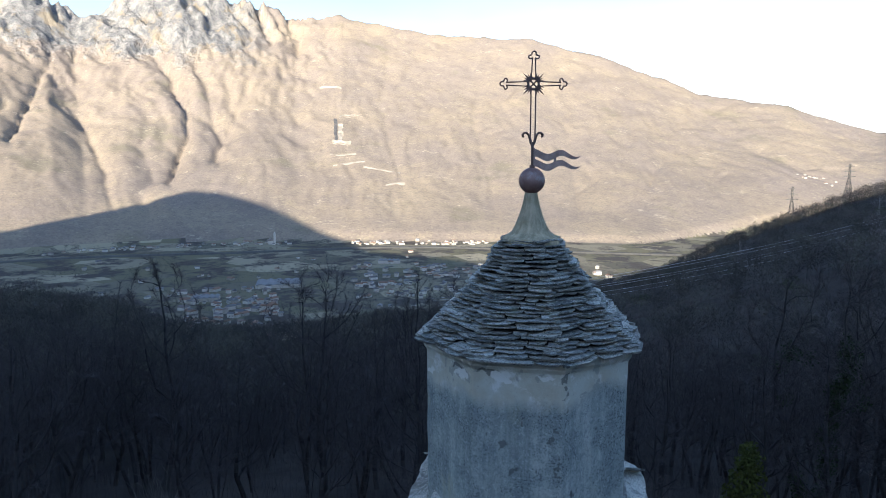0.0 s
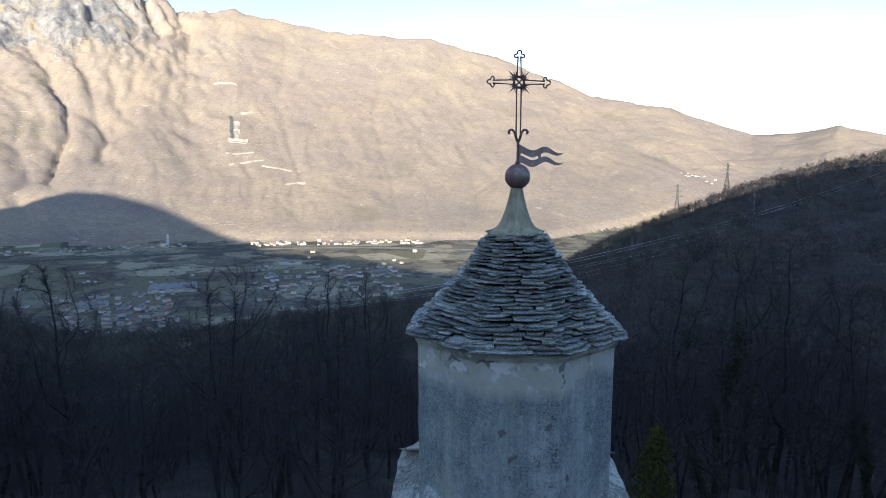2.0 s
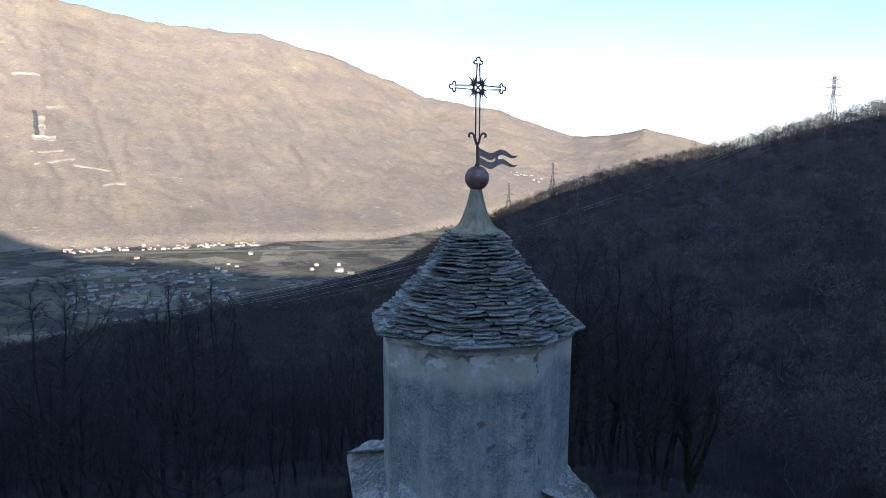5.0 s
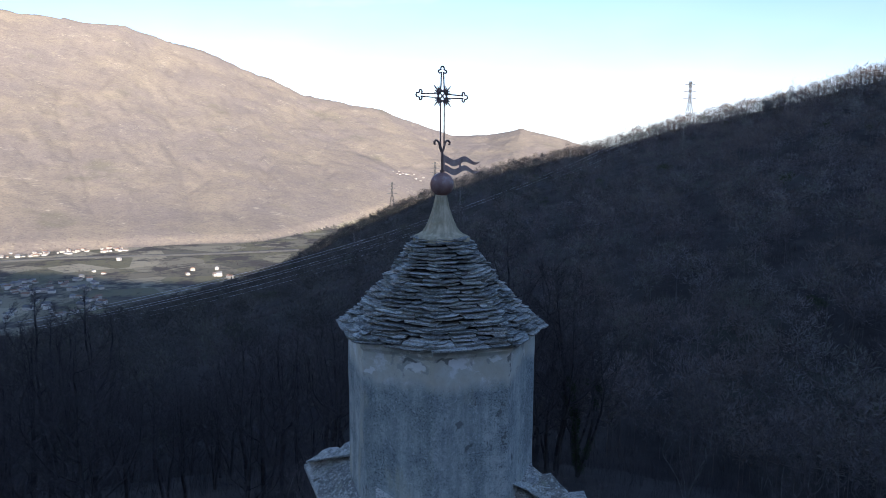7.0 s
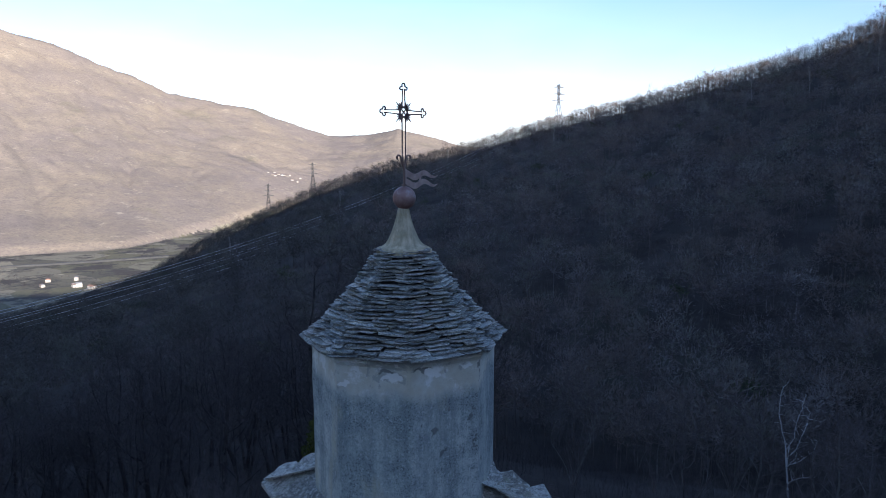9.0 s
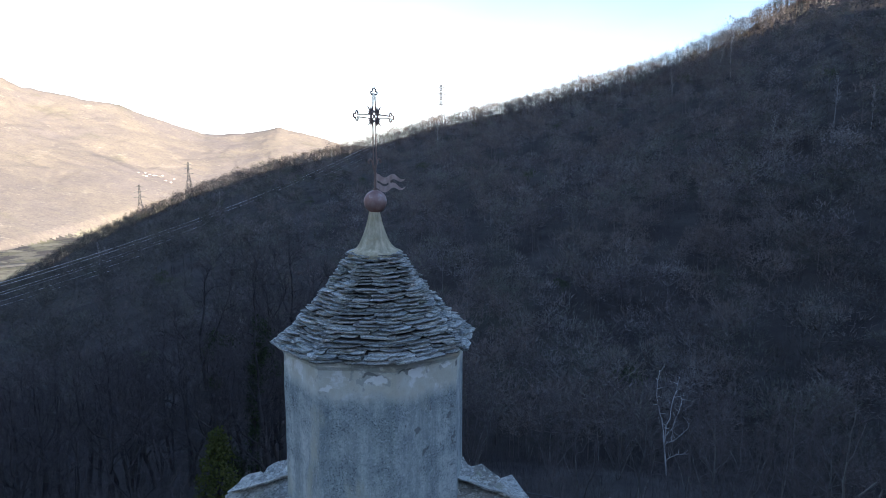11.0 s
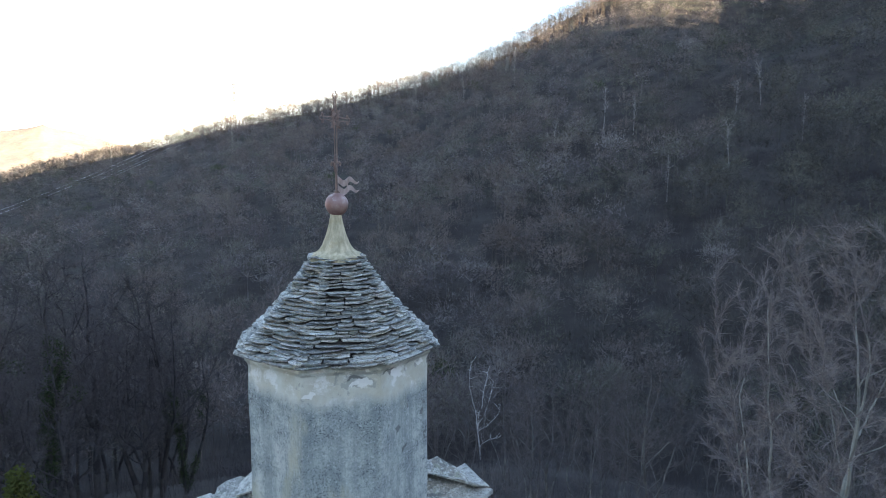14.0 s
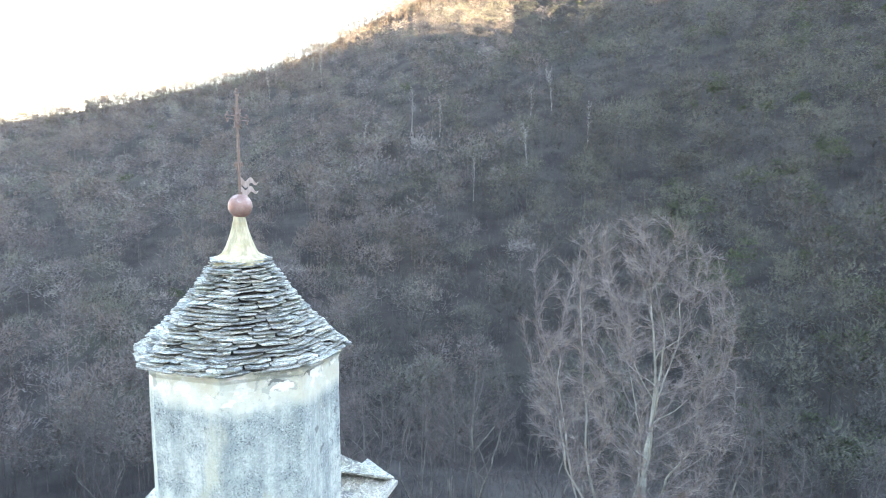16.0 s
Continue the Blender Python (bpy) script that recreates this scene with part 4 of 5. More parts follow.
def shoot_mesh(seed, tall, stems):
    """A clump of slender upright shoots from one stool."""
    rng = random.Random(seed)
    wood = []
    for k in range(stems):
        a, lean = rng.uniform(0, 6.28), rng.uniform(0.05, 0.4)
        pts = grow(rng, Vector((0.2 * math.cos(a), 0.2 * math.sin(a), -0.3)), Vector((lean * math.cos(a), lean * math.sin(a), 1)), tall * rng.uniform(0.5, 1.0), 0, 6, 0.07, 0.02)
        wood += [(p, q, 0.035 - 0.005 * i, 0.030 - 0.005 * i, 3) for i, (p, q) in enumerate(zip(pts, pts[1:]))]
        for i in range(2, 7):
            for j in range(2):
                d = Vector((rng.gauss(0, 0.6), rng.gauss(0, 0.6), 1)).normalized()
                wood.append((pts[i], pts[i] + d * rng.uniform(0.4, 1.2), 0.012, 0.005, 3))
    return big_mesh("shoots", *tubes_from(wood), PALE_BARK, True)


SHOOTS = [shoot_mesh(71, 6.5, 14), shoot_mesh(72, 5.0, 10), shoot_mesh(73, 7.5, 9)]


def shoot_clumps():
    rng = random.Random(74)
    spots = [(-59.5, 52, 1.15), (-58.2, 50, 0.9), (-66, 40, 0.9), (-62, 36, 0.8), (-23, 36, 0.8), (-17, 34, 0.9), (-13, 37, 0.8), (-8, 35, 0.9), (-28, 38, 0.7), (32, 56, 0.9), (36, 60, 1.1), (43, 52, 0.9)]
    for k, (az, d, size) in enumerate(spots):
        x, y = at(az, d)
        ob = tagged(new("bare_shrub", SHOOTS[k % 3]), "clump of slender pale bare shoots on the slope", "shrub", "bare shrubs under the trees")
        ob.matrix_basis = pose(x, y, float(height(x, y)), 0, 0, rng.uniform(0, 360)) @ Matrix.Diagonal((size, size, size, 1))


shoot_clumps()


def brushwood(name, mat, seed, count, az0, az1, d0, d1, tall0, tall1, wide):
    """Upright dry stems in loose clumps over the open ground between the trees."""
    rng = np.random.RandomState(seed)
    V, T = [], []
    A, D = np.radians(rng.uniform(az0, az1, count)), d0 + (d1 - d0) * rng.random_sample(count) ** 0.7
    X, Y = D * np.sin(A), D * np.cos(A)
    for x, y, z in zip(X, Y, height(X, Y)):
        for j in range(9):
            lean, a = rng.uniform(0.1, 0.7), rng.uniform(0, 6.28)
            tall = rng.uniform(tall0, tall1)
            p = np.array([x + rng.normal() * 0.6, y + rng.normal() * 0.6, z - 0.1])
            q = p + np.array([math.cos(a) * lean * tall, math.sin(a) * lean * tall, tall])
            side = np.array([-math.sin(a), math.cos(a), 0]) * rng.uniform(0.5, 1.0) * wide
            o = len(V)
            V.extend([p + side, p - side, q])
            T.append((o, o + 1, o + 2))
    tagged(new(name, big_mesh(name, V, T, mat)), "dry leafless brushwood covering the steep ground", "brushwood", kind="stuff")


brushwood("brushwood", TWIGS, 4, 6500, -72, 96, 9, 134, 1.2, 4.5, 0.022)
brushwood("undergrowth", PALE_TWIGS, 5, 8500, -40, 94, 100, 330, 1.5, 4.5, 0.055)


# ---- evergreens near the church ----
def leaf_clump(rng, centre, radius, count, size):
    V, T = [], []
    for k in range(count):
        u = Vector((rng.gauss(0, 1), rng.gauss(0, 1), rng.gauss(0, 1))).normalized() * radius * rng.random() ** 0.4
        p = centre + Vector((u.x, u.y, u.z * 1.1))
        d = Vector((rng.gauss(0, 1), rng.gauss(0, 1), rng.gauss(0.4, 1))).normalized()
        w = d.cross(Vector((rng.gauss(0, 1), rng.gauss(0, 1), rng.gauss(0, 1)))).normalized() * size * 0.3
        o = len(V)
        V += [p - d * size * 0.5, p + w, p + d * size * 0.6, p - w]
        T += [(o, o + 1, o + 2), (o, o + 2, o + 3)]
    return V, T


def gather(pieces):
    V, T = [], []
    for v, t in pieces:
        o = len(V)
        V += v
        T += [tuple(i + o for i in q) for q in t]
    return V, T


def evergreen(x, y, tall, wide, label, name="evergreen_shrub"):
    rng = random.Random(int(x * 10) + 3)
    ob = tagged(new(name), label, "shrub")
    clumps, limbs = [], []
    for k in range(46):
        f = (k + rng.random()) / 46
        a = k * 2.4
        r = wide * (1 - f) ** 0.6 * rng.uniform(0.3, 1)
        c = Vector((math.cos(a) * r, math.sin(a) * r, tall * (0.12 + 0.86 * f)))
        clumps.append(leaf_clump(rng, c, wide * 0.28, 90, 0.24))
        limbs.append((Vector((0, 0, c.z * 0.8)), c, 0.03, 0.012, 3))
    limbs.append((Vector((0, 0, -0.4)), Vector((0, 0, tall * 0.9)), 0.12, 0.03, 6))
    part("stem", big_mesh("stem", *tubes_from(limbs), BARK, True), ob)
    part("foliage", big_mesh("foliage", *gather(clumps), YELLOW_LEAF), ob)
    ob.location = (x, y, float(height(x, y)))
    return ob


def ivy_tree(x, y, turn, tall):
    """A dark tree whose trunk and limbs are wrapped in ivy."""
    ob = place_tree(3, x, y, turn, tall, "dark leafless tree wrapped in green ivy", name="ivy_tree")
    rng = random.Random(int(x * 7 + 50))
    co = [v.co.copy() for v in KINDS[3][0].vertices if 1.0 < v.co.z < 15.0]
    co = [c for c in co if math.hypot(c.x, c.y) < 0.9 + 0.16 * c.z][:1500]
    pieces = [leaf_clump(rng, co[rng.randrange(len(co))], 0.55, 22, 0.20) for k in range(260)]
    part("ivy", big_mesh("ivy", *gather(pieces), LEAF), ob, "dense green ivy")


evergreen(-1.6, 36.0, float(BALL - 17.0 - height(-1.6, 36.0)), 2.3, "bushy yellow-green evergreen on the slope")
ivy_tree(1.6, 57.3, 30, 26.5)
ivy_tree(15.5, 66.0, 200, 17)


# ---- the forest on the hill ----
def far_tree(rng, tall, shoots, width):
    """A leafless tree seen from afar: a thin trunk and a crown of several rounded puffs of fine shoots, as triangles."""
    V, T = [], []

    def sliver(p, q, w):
        d = (q - p)
        s = np.cross(d, rng.normal(size=3))
        s = s / (np.linalg.norm(s) + 1e-6) * w
        o = len(V)
        V.extend([p + s, p - s, q])
        T.append((o, o + 1, o + 2))

    for k in range(2):
        sliver(np.array([0, 0, -0.5]), np.array([0, 0, tall * 0.7]), tall * 0.006)
    puffs = rng.randint(5, 9)
    for k in range(puffs):
        a = 2.4 * k + rng.uniform(-0.5, 0.5)
        r = tall * (0.08 + 0.22 * rng.random_sample()) * (k > 0)
        c = np.array([math.cos(a) * r, math.sin(a) * r, tall * rng.uniform(0.48, 0.74) - 0.35 * r + (0.08 * tall if k == 0 else 0)])
        sliver(np.array([0, 0, tall * 0.35]), c, tall * 0.005)
        size = tall * rng.uniform(0.14, 0.21)
        for j in range(shoots // puffs):
            u = rng.normal(size=3)
            u /= np.linalg.norm(u)
            u[2] = abs(u[2]) if rng.random_sample() < 0.7 else u[2]
            p = c + u * size * rng.uniform(0.3, 0.95)
            d = u + np.array([0, 0, 0.5]) + rng.normal(size=3) * 0.4
            sliver(p, p + d / np.linalg.norm(d) * tall * rng.uniform(0.04, 0.09), width * rng.uniform(0.7, 1.3))
    return np.array(V), np.array(T)


def ridge_tree(rng, tall):
    """A slim tree seen against the sky: bare stems, and a rounded crown of fine shoots in the upper half."""
    V, T = [], []

    def sliver(p, q, w):
        d = q - p
        side = np.cross(d, rng.normal(size=3))
        side = side / (np.linalg.norm(side) + 1e-6) * w
        o = len(V)
        V.extend([p + side, p - side, q])
        T.append((o, o + 1, o + 2))

    for k in range(rng.randint(2, 5)):
        lean = rng.normal(size=2) * 1.1
        for j in range(3):
            sliver(np.array([lean[0] * 0.5, lean[1] * 0.5, -0.5]), np.array([lean[0] * 1.3, lean[1] * 1.3, tall * rng.uniform(0.7, 0.95)]), rng.uniform(0.14, 0.24))
    for k in range(85):
        u = rng.normal(size=3)
        u /= np.linalg.norm(u)
        p = np.array([0, 0, tall * 0.70]) + u * np.array([0.20, 0.20, 0.27]) * tall * rng.uniform(0.2, 1.0)
        d = u * 0.7 + np.array([0, 0, 0.9]) + rng.normal(size=3) * 0.35
        sliver(p, p + d / np.linalg.norm(d) * rng.uniform(0.8, 1.8), rng.uniform(0.035, 0.07))
    return np.array(V), np.array(T)


def forest(name, mat, picks, templates, seed, label):
    """Many trees as one mesh; each carries a tone of its own."""
    rng = np.random.RandomState(seed)
    VV, TT, tones, o = [], [], [], 0
    ground_z = height(np.array([p[0] for p in picks]), np.array([p[1] for p in picks]))
    for (x, y, s), gz in zip(picks, ground_z):
        V, T = templates[rng.randint(len(templates))]
        a = rng.uniform(0, 6.28)
        c, n = math.cos(a), math.sin(a)
        W = V * s
        W = np.stack([W[:, 0] * c - W[:, 1] * n + x, W[:, 0] * n + W[:, 1] * c + y, W[:, 2] + gz], 1)
        VV.append(W)
        TT.append(T + o)
        tones.append(np.full(len(W), rng.random_sample(), np.float32))
        o += len(W)
    me = big_mesh(name, np.concatenate(VV), np.concatenate(TT), mat)
    me.attributes.new("tone", "FLOAT", "POINT").data.foreach_set("value", np.concatenate(tones))
    return tagged(new(name, me), label, "forest", kind="stuff")


def hill_forest():
    rng = np.random.RandomState(77)
    far = [far_tree(rng, rng.uniform(13, 17), 150, 0.13) for k in range(10)]
    close = [far_tree(rng, rng.uniform(12, 16), 300, 0.08) for k in range(7)]
    green = [far_tree(rng, rng.uniform(9, 13), 300, 0.13) for k in range(4)]
    picks = {"far": [], "close": [], "green": [], "dusky": [], "dusk_close": []}
    count = 0
    while count < 6600:
        az = rng.uniform(-72, 92)
        hd, hz = hill_top(np.array(az))
        d = rng.uniform(100.0 ** 1.5, (float(hd) - 6) ** 1.5) ** (1 / 1.5)
        x, y = at(az, d)
        evergreens = 0.16 if az > 72 and d > 110 else 0.012
        kind = "green" if rng.random_sample() < evergreens else ("dusky" if d > 235 else "dusk_close") if az > rng.uniform(44, 66) or az < rng.uniform(-2, 18) else "close" if d < 215 else "far"
        picks[kind].append((x, y, rng.uniform(0.8, 1.35)))
        count += 1
    forest("hill_forest", HILL_TWIGS, picks["far"], far, 5, "leafless brown chestnut forest covering the hillside")
    forest("slope_forest", HILL_TWIGS, picks["close"], close, 6, "leafless grey-brown forest at the foot of the hill")
    # woods of the shaded slopes: their shade is painted into the twigs
    forest("ravine_forest", SHADED_TWIGS, picks["dusky"], far, 8, "olive-brown bare woods of ravine and left slope, shade put into their colour")
    for k in range(220):
        az, d = rng.uniform(42, 92), rng.uniform(105, 300)
        picks["dusk_close"].append((*at(az, d), rng.uniform(0.7, 1.15)))
    forest("ravine_thicket", SHADED_TWIGS, picks["dusk_close"], close, 9, "dense bare woods at the foot of the slopes, shade put into their dark colour")
    forest("evergreen_stand", EVERGREEN, picks["green"], green, 7, "dark evergreen trees scattered among the bare forest")


hill_forest()


def birch_meshes(seed, tall):
    """A birch: a slim pale stem with steep limbs and a narrow veil of fine shoots."""
    rng = random.Random(seed)
    stem = grow(rng, Vector((0, 0, -0.5)), Vector((rng.gauss(0, 0.04), rng.gauss(0, 0.04), 1)), tall, 0, 9, 0.05, 0.06)
    wood = [(p, q, 0.17 - 0.016 * i, 0.155 - 0.016 * i, 5) for i, (p, q) in enumerate(zip(stem, stem[1:]))]
    V, T = [], []
    for i in range(4, 10):
        for j in range(3):
            d = Vector((rng.gauss(0, 0.5), rng.gauss(0, 0.5), 1)).normalized()
            limb = grow(rng, stem[i], d, tall * rng.uniform(0.10, 0.2), 0, 3, 0.12, 0.08)
            wood += [(p, q, 0.06 - 0.014 * n, 0.046 - 0.014 * n, 3) for n, (p, q) in enumerate(zip(limb, limb[1:]))]
            for k in range(9):
                p = limb[1 + k % 3]
                e = Vector((rng.gauss(0, 0.45), rng.gauss(0, 0.45), rng.uniform(0.3, 1))).normalized() * rng.uniform(0.8, 1.9)
                side = e.cross(Vector((rng.gauss(0, 1), rng.gauss(0, 1), rng.gauss(0, 1)))).normalized() * 0.05
                o = len(V)
                V += [p + side, p - side, p + e]
                T.append((o, o + 1, o + 2))
    return big_mesh("stem", *tubes_from(wood), BIRCH, True), big_mesh("crown", V, T, BIRCH)


BIRCHES = [birch_meshes(61, 17), birch_meshes(62, 14), birch_meshes(63, 19)]
for k, (az, d, size) in enumerate(((49.98, 285, 0.95), (61.69, 294, 1.1), (34.33, 477, 1.1), (42.46, 434, 1.15), (41.61, 447, 1.2), (45.92, 269, 0.8), (52.37, 272, 0.8), (59.97, 229, 0.95), (55.49, 210, 0.7),
                                   (64.85, 257, 0.8), (59.95, 282, 0.9), (19.33, 519, 1.0), (-7.57, 493, 1.1), (-6.9, 488, 1.0), (1.43, 491, 1.1), (10.5, 643, 1.0), (38.24, 430, 1.0), (27.0, 560, 1.1))):
    birch = tagged(new("birch_tree"), "slim white-stemmed birch among the brown woods", "tree", "birches on the hillside")
    part("stem", BIRCHES[k % 3][0], birch)
    part("crown", BIRCHES[k % 3][1], birch)
    bx, by = at(az, d)
    birch.matrix_basis = pose(bx, by, float(height(bx, by)), 0, 0, 70 * k) @ Matrix.Diagonal((size, size, size, 1))


def ridge_line():
    rng = np.random.RandomState(91)
    templates = [ridge_tree(rng, rng.uniform(13.5, 17)) for k in range(9)]
    picks = []
    for k in range(2500):
        az = -22 + 82 * (k + rng.random_sample()) / 2500
        d = float(hill_top(np.array(az))[0]) + (rng.uniform(-14, 3) if k % 2 else rng.uniform(-70, -8))
        picks.append((*at(az, d), rng.uniform(0.7, 1.1) if k % 5 else rng.uniform(0.4, 0.7)))
    forest("ridge_forest", RIDGE_TWIGS, picks, templates, 15, "slim bare trees along the crest of the hill")


ridge_line()


# ---- village, church, pylons ----
def house_meshes(w, l, h):
    body = box(w, l, h)
    x, y, r = w / 2 + 0.5, l / 2 + 0.5, h + w * 0.28
    roof = ([(-x, -y, h - 0.2), (x, -y, h - 0.2), (x, y, h - 0.2), (-x, y, h - 0.2), (0, -y, r), (0, y, r), (-x, -y, h + 0.1), (x, -y, h + 0.1), (x, y, h + 0.1), (-x, y, h + 0.1)],
            [(0, 3, 2, 1), (0, 1, 7, 6), (2, 3, 9, 8), (1, 2, 8, 7), (3, 0, 6, 9), (6, 7, 4), (8, 9, 5), (7, 8, 5, 4), (9, 6, 4, 5)])
    return mesh_of("wall", *body, WALLS), mesh_of("roof", *roof, ROOFS)


HOUSES = [house_meshes(10, 14, 6.5), house_meshes(9, 11, 8), house_meshes(12, 18, 6)]


def place_house(k, az, d, turn, size):
    x, y = d * math.sin(radians(az)), d * math.cos(radians(az))
    h = tagged(new("house"), "small rendered village house with pitched roof", "house", "village houses")
    part("wall", HOUSES[k][0], h)
    part("roof", HOUSES[k][1], h)
    h.matrix_basis = pose(x, y, float(height(x, y)) - 0.3, 0, 0, turn) @ Matrix.Diagonal((size, size, size, 1))


def far_village(rng, rows):
    """Small houses at the foot of the mountain, as one cluster."""
    walls, roofs = [], []
    for az0, az1, d0, d1, n in rows:
        for k in range(n):
            az, d = rng.uniform(az0, az1), rng.uniform(d0, d1)
            x, y = d * math.sin(radians(az)), d * math.cos(radians(az))
            size = rng.uniform(0.45, 0.85)
            m = pose(x, y, float(height(x, y)) - 0.3, 0, 0, rng.uniform(0, 180)) @ Matrix.Diagonal((size, size, size, 1))
            for pieces, me in ((walls, HOUSES[k % 3][0]), (roofs, HOUSES[k % 3][1])):
                pieces.append(moved(([v.co for v in me.vertices], [tuple(f.vertices) for f in me.polygons]), m))
    town = tagged(new("far_village"), "rows of small pale houses at the foot of the mountain", "village", kind="stuff")
    shape("walls", joined(*walls), FAR_WALLS, town)
    shape("roofs", joined(*roofs), FAR_ROOFS, town)


def villages():
    rng = random.Random(8)
    for az0, az1, d0, d1, n in ((-53, -45, 940, 1330, 140), (-39, -27, 1190, 1600, 120), (-21, -17.5, 1430, 1560, 7)):
        for k in range(n):
            place_house(rng.randrange(3), rng.uniform(az0, az1), rng.uniform(d0, d1), rng.uniform(0, 180), rng.uniform(0.5, 0.95))
    far_village(rng, ((-62, -44, 1990, 2060, 60), (-39, -25, 1930, 2000, 80), (-62, -24, 1100, 1800, 40), (-4.3, -1.4, 3280, 3430, 12)))


villages()


def lattice(tall, width):
    """A steel lattice mast: four legs, crossing braces."""
    P = []
    levels = [0, 0.18, 0.34, 0.48, 0.6, 0.7, 0.79, 0.87, 0.94, 1.0]

    def half(f):
        return width * (0.5 - 0.42 * min(f / 0.7, 1))

    for sx, sy in ((1, 1), (1, -1), (-1, -1), (-1, 1)):
        P.append(tube([(sx * half(f), sy * half(f), f * tall) for f in levels], 0.24, 4))
    for a, b in zip(levels, levels[1:]):
        for s in range(4):
            u0 = [(1, 1), (1, -1), (-1, -1), (-1, 1)][s]
            u1 = [(1, -1), (-1, -1), (-1, 1), (1, 1)][s]
            P.append(tube([(u0[0] * half(a), u0[1] * half(a), a * tall), (u1[0] * half(b), u1[1] * half(b), b * tall)], 0.11, 3))
            P.append(tube([(u1[0] * half(a), u1[1] * half(a), a * tall), (u0[0] * half(b), u0[1] * half(b), b * tall)], 0.11, 3))
    return joined(*P)


def make_pylon(az, d, tall, turn):
    x, y = d * math.sin(radians(az)), d * math.cos(radians(az))
    p = tagged(new("pylon"), "grey steel lattice power pylon rising above the woods", "pylon", "pylons along the power line")
    shape("mast", lattice(tall, tall * 0.2), STEEL, p)
    for f, w in ((0.70, 0.14), (0.82, 0.125), (0.94, 0.10)):
        arm = joined(tube([(-w * tall, 0, f * tall), (0, 0, f * tall + 1.2), (w * tall, 0, f * tall)], 0.28, 4), tube([(-w * tall, 0, f * tall), (w * tall, 0, f * tall)], 0.28, 4))
        shape("cross_arm", arm, STEEL, p)
    p.matrix_basis = pose(x, y, float(height(x, y)) - 0.5, 0, 0, turn)
    return p


make_pylon(-0.7, 855, 46, 20)
make_pylon(-4.3, 890, 51, 20)
make_pylon(19.6, 690, 54, 10)


# ---- valley: works hall, church, raised road, hedges; quarry on the mountain ----
def drape(az, el):
    """The point of the land seen from the cross along a direction, outermost slope first met beyond the hill."""
    d = np.concatenate([np.arange(1000, 2000, 5.0), np.arange(2000, 4400, 4.0)])
    x, y = d * math.sin(radians(az)), d * math.cos(radians(az))
    z = height(x, y)
    hit = np.nonzero((z - BALL) / d >= math.tan(radians(el)))[0]
    k = hit[0] if len(hit) else -1
    return Vector((float(x[k]), float(y[k]), float(z[k])))


def works_hall(az, d, w, l, turn):
    x, y = at(az, d)
    hall = tagged(new("works_hall"), "long low works hall with a pale sheet-metal roof", "industrial hall")
    shape("wall", box(w, l, 7), WALLS, hall)
    bays = []
    for k in range(5):
        u = w / 5
        bays.append(moved(([(-u / 2, -l / 2, 7), (u / 2, -l / 2, 7), (u / 2, l / 2, 7), (-u / 2, l / 2, 7), (0, -l / 2, 9.5), (0, l / 2, 9.5)],
                           [(0, 3, 2, 1), (0, 1, 4), (2, 3, 5), (1, 2, 5, 4), (3, 0, 4, 5)]), Matrix.Translation((-w / 2 + u * (k + 0.5), 0, 0.02))))
    shape("roof", joined(*bays), PALE_ROOF, hall)
    hall.matrix_basis = pose(x, y, float(height(x, y)) - 0.3, 0, 0, turn)


works_hall(-45.2, 1350, 84, 60, 42)
works_hall(-51.0, 1240, 46, 30, 42)
works_hall(-36.0, 1600, 50, 24, 30)


def village_church(az, d):
    x, y = at(az, d)
    c = tagged(new("village_church"), "white village church with a slender bell tower", "church")
    shape("nave", box(14, 30, 11), WALLS, c)
    shape("roof", ([(-8, -16, 11), (8, -16, 11), (8, 16, 11), (-8, 16, 11), (0, -16, 16), (0, 16, 16)], [(0, 3, 2, 1), (0, 1, 4), (2, 3, 5), (1, 2, 5, 4), (3, 0, 4, 5)]), ROOFS, c)
    shape("campanile", moved(joined(box(6, 6, 30), ([(-3.5, -3.5, 30), (3.5, -3.5, 30), (3.5, 3.5, 30), (-3.5, 3.5, 30), (0, 0, 37)], [(0, 3, 2, 1), (0, 1, 4), (1, 2, 4), (2, 3, 4), (3, 0, 4)])), Matrix.Translation((11, -10, 0))), WALLS, c)
    c.matrix_basis = pose(x, y, float(height(x, y)) - 0.3, 0, 0, 50)


village_church(-45.7, 2010)


def raised_road():
    """A motorway on an embankment along the far side of the valley."""
    V, F = [], []
    n = 60
    for k in range(n + 1):
        az = -70 + 58 * k / n
        d = 1890 + 25 * math.sin(k * 0.21) - 1.2 * k
        for w, h in ((-14, -1.0), (-6, 3.5), (6, 3.5), (14, -1.0)):
            x, y = at(az, d + w)
            V.append((x, y, FLOOR + BALL + h))
    for k in range(n):
        for j in range(3):
            F.append((k * 4 + j, k * 4 + j + 1, k * 4 + j + 5, k * 4 + j + 4))
    tagged(new("road", mesh_of("road", V, F, ROAD)), "pale motorway embankment along the valley", "road", kind="structure")


raised_road()


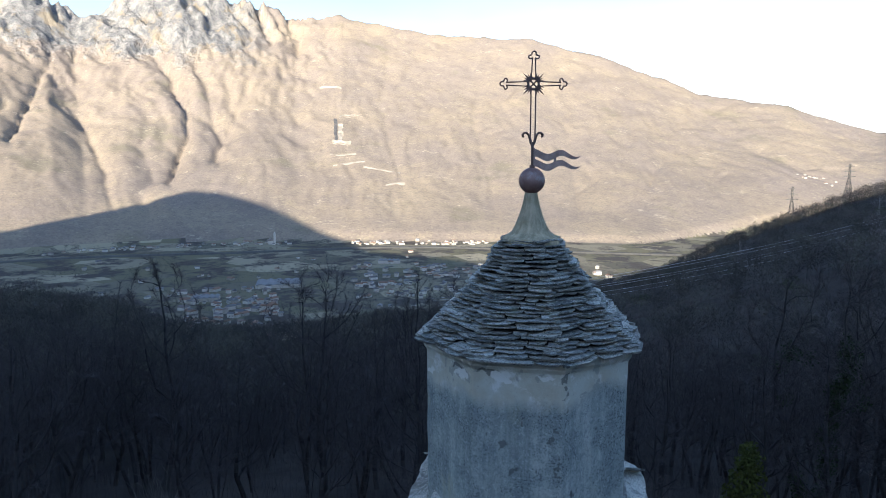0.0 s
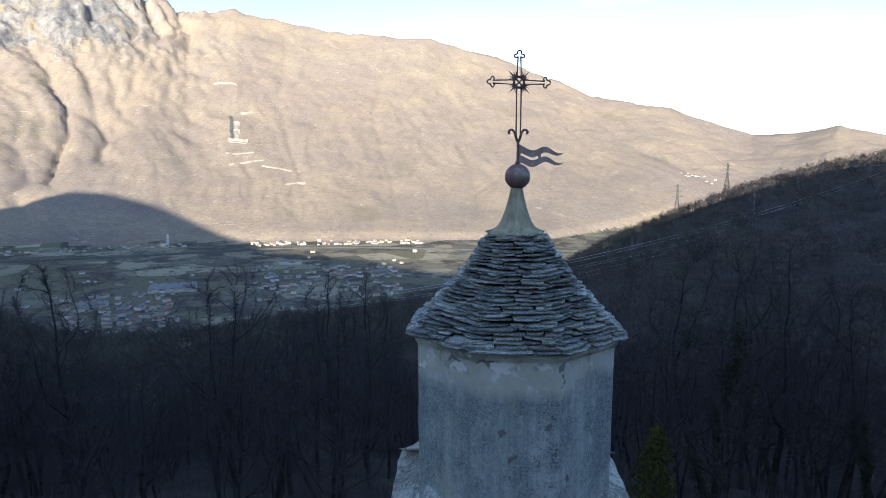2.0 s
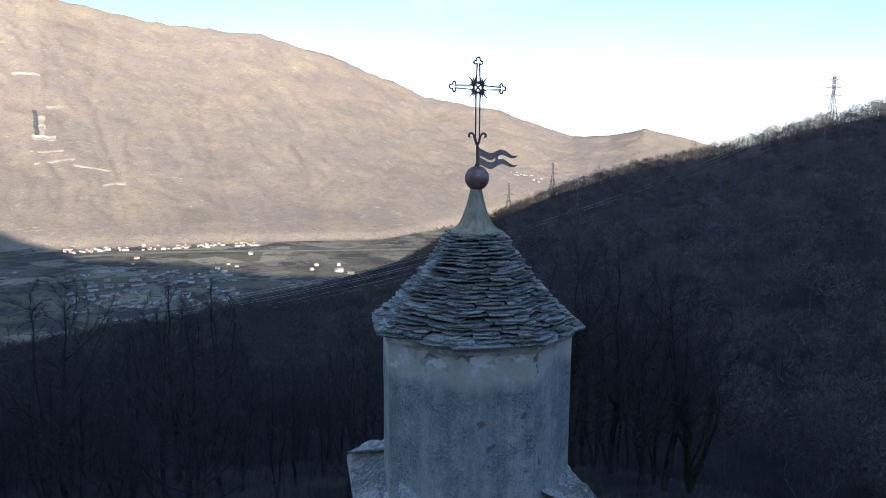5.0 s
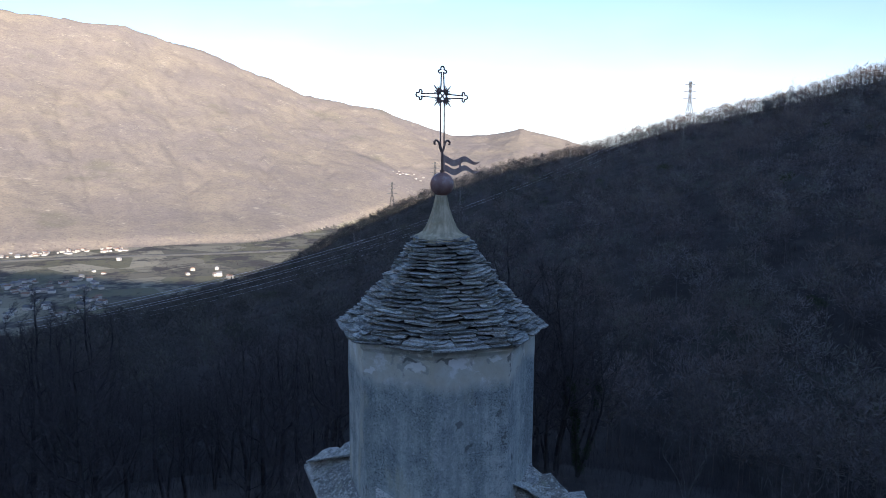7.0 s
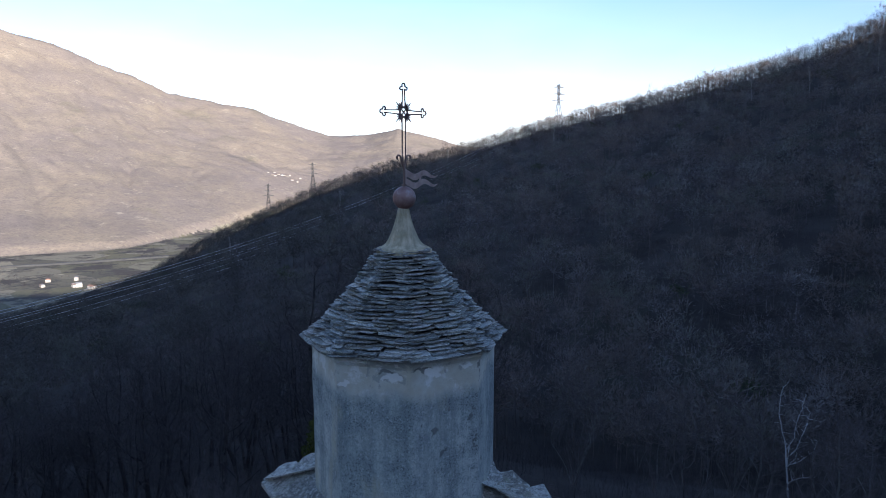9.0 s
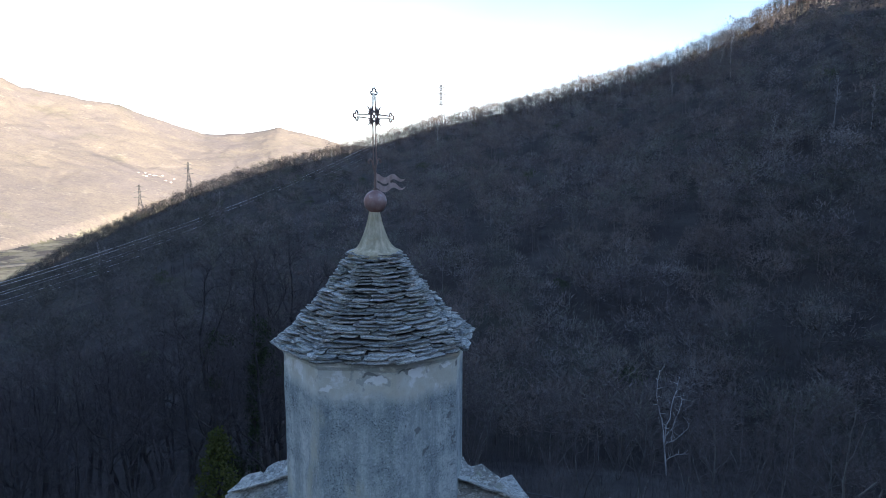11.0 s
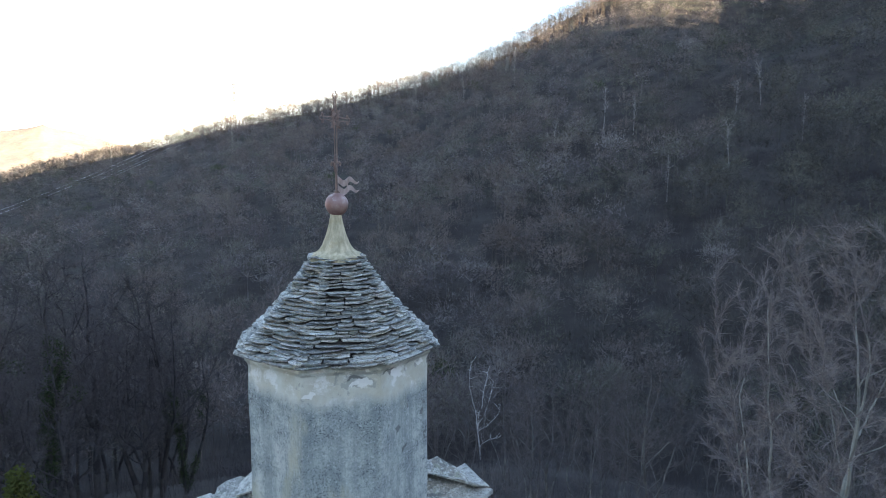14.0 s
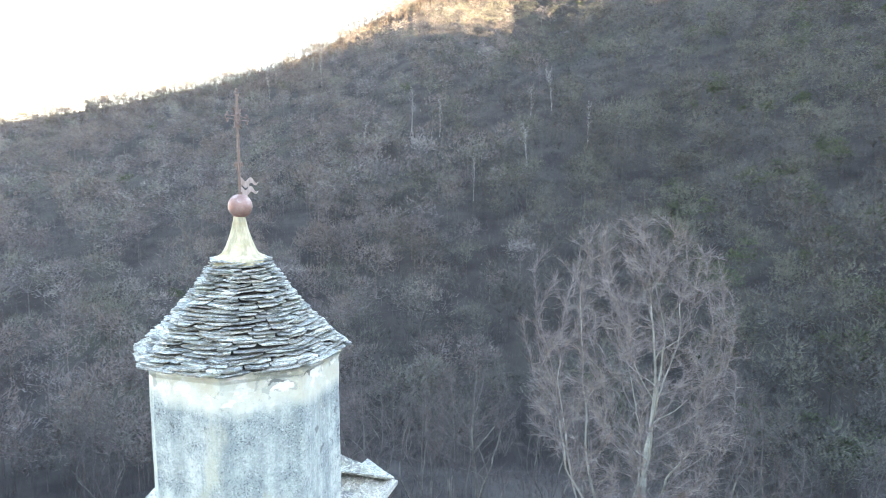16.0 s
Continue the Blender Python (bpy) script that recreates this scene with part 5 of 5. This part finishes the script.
def valley_trees():
    rng = np.random.RandomState(12)
    templates = [far_tree(rng, 10, 42, 0.19) for k in range(5)]
    picks = []
    while len(picks) < 1500:
        az, d = rng.uniform(-66, -10), rng.uniform(1000, 2040)
        x, y = at(az, d)
        if wave_noise(np.array([x / 160]), np.array([y / 160]), 44, 3)[0] < 0.12 or d < float(hill_top(np.array(az))[0]) + 150:
            continue
        picks.append((x, y, rng.uniform(0.7, 1.3)))
    for az0, az1, d0, d1, n in ((-54, -45, 930, 1340, 130), (-40, -26, 1180, 1620, 130), (-40, -24, 1900, 2080, 260), (-63, -42, 1960, 2080, 200)):
        for k in range(n):
            picks.append((*at(rng.uniform(az0, az1), rng.uniform(d0, d1)), rng.uniform(0.4, 0.9)))
    forest("valley_trees", TWIGS, picks, templates, 9, "bare hedgerow and river trees between the fields")


valley_trees()

QUARRY = plain("cut_pale_stone", (0.40, 0.365, 0.31), (0.22, 0.20, 0.17), 0.03, 0.9, 0.0, 0.8, 2.0)
DARK_ROCK = plain("dark_quarry_face", (0.06, 0.062, 0.07), (0.13, 0.125, 0.12), 0.05, 0.9, 0.0, 0.8, 2.0)


def bench(azs, els, deep, name, label, category, parent=None):
    """A cut step in the mountain: a level floor and a raw face behind it, along a line of directions."""
    front = [drape(a, e) for a, e in zip(azs, els)]
    V, F = [], []
    for p in front:
        out = Vector((p.x, p.y, 0)).normalized()
        V += [p - out * 6 - Vector((0, 0, 8)), p - out * 3 + Vector((0, 0, 1)), p + out * deep + Vector((0, 0, 1)), p + out * (deep + 4) + Vector((0, 0, 3 + deep * 1.3))]
    for k in range(len(front) - 1):
        F += [(k * 4 + j, k * 4 + j + 1, k * 4 + j + 5, k * 4 + j + 4) for j in range(3)]
    return shape(name, (V, F), QUARRY, parent, label) if parent else tagged(new(name, mesh_of(name, V, F, QUARRY)), label, category)


quarry = tagged(new("quarry"), "pale stone quarry cut into the sunlit mountainside", "quarry")
for azs, els, deep in (([-40.5, -40.2, -39.9, -39.4, -39.0], [1.05, 0.95, 1.0, 0.9, 0.95], 9), ([-40.05, -39.8, -39.6], [1.7, 1.75, 1.7], 9), ([-40.0, -39.8, -39.6], [2.3, 2.35, 2.3], 8),
                       ([-39.9, -39.5, -39.1, -38.6], [3.0, 3.15, 3.1, 3.2], 7), ([-41.4, -41.0, -40.5, -40.1, -39.7], [5.4, 5.5, 5.45, 5.5, 5.4], 3)):
    bench(azs, els, deep, "bench", "", "", quarry)
for azs, els in (([-40.7, -40.0, -39.3, -38.6], [0.1, 0.0, 0.1, 0.15]), ([-40.5, -39.6, -38.7, -37.9], [-0.85, -0.7, -0.55, -0.5]), ([-38.0, -37.0, -36.0, -35.0], [-0.9, -1.1, -1.3, -1.45]), ([-36.2, -35.4, -34.6], [-2.45, -2.3, -2.3])):
    bench(azs, els, 1, "track", "pale zigzag quarry track", "", quarry)


def quarry_face(az0, az1, el0, el1, material, label):
    """A sheer sawn face standing out of the slope: front, sides and top."""
    V, F = [], []
    rows, cols = 6, 3
    for back in (0, 1):
        for r in range(rows):
            for c in range(cols):
                q = drape(az0 + (az1 - az0) * c / (cols - 1) + 0.04 * math.sin(r * 2.1), el0 + (el1 - el0) * r / (rows - 1))
                out = Vector((q.x, q.y, 0)).normalized()
                V.append(q - out * (5 - back * 14) + Vector((0, 0, -6 * back)))
    n = rows * cols
    for r in range(rows - 1):
        for c in range(cols - 1):
            i = r * cols + c
            F += [(i, i + 1, i + cols + 1, i + cols), (n + i, n + i + cols, n + i + cols + 1, n + i + 1)]
        for c in (0, cols - 1):
            i = r * cols + c
            F.append((i, i + cols, n + i + cols, n + i))
    F += [((rows - 1) * cols + c, (rows - 1) * cols + c + 1, n + (rows - 1) * cols + c + 1, n + (rows - 1) * cols + c) for c in range(cols - 1)]
    shape("face", (V, F), material, quarry, label)


quarry_face(-40.35, -40.08, 1.1, 3.0, DARK_ROCK, "dark sheer quarry face")
quarry_face(-40.02, -39.72, 1.2, 2.6, QUARRY, "pale sawn quarry face")


# ---- power line over the hill ----
def power_lines():
    for k, (off, drop) in enumerate(((-9, 0), (-4, 1), (0, 4), (3, 5), (7, 8), (12, 10))):
        a = Vector((*at(15.5, 640), BALL + 16 - drop * 0.9))
        b = Vector((*at(-32, 430), BALL - 92 - drop))
        pts = []
        for i in range(25):
            f = i / 24
            p = a.lerp(b, f)
            p.z -= 16 * 4 * f * (1 - f)
            p += Vector((off * 0.8, off * 0.5, 0))
            pts.append(p)
        tagged(new("power_line", mesh_of("power_line", *tube(pts, 0.13, 4), CABLE)), "thin steel overhead cable sagging above the woods", "cable", "overhead cables")


power_lines()


# ---- cables from the tower ----
for k in range(2):
    a, b = Vector((1.36, 0.53, BALL - 4.09 - 0.08 * k)), Vector((9.5, 8.6 + 0.5 * k, BALL - 9.9 - 0.5 * k))
    pts = [a.lerp(b, i / 20) - Vector((0, 0, 0.8 * i / 20 * (1 - i / 20))) for i in range(21)]
    tagged(new("cable", mesh_of("cable", *tube(pts, 0.012, 6), STEEL)), "slack grey cable fixed under the tower eaves", "cable", "cables on the tower")
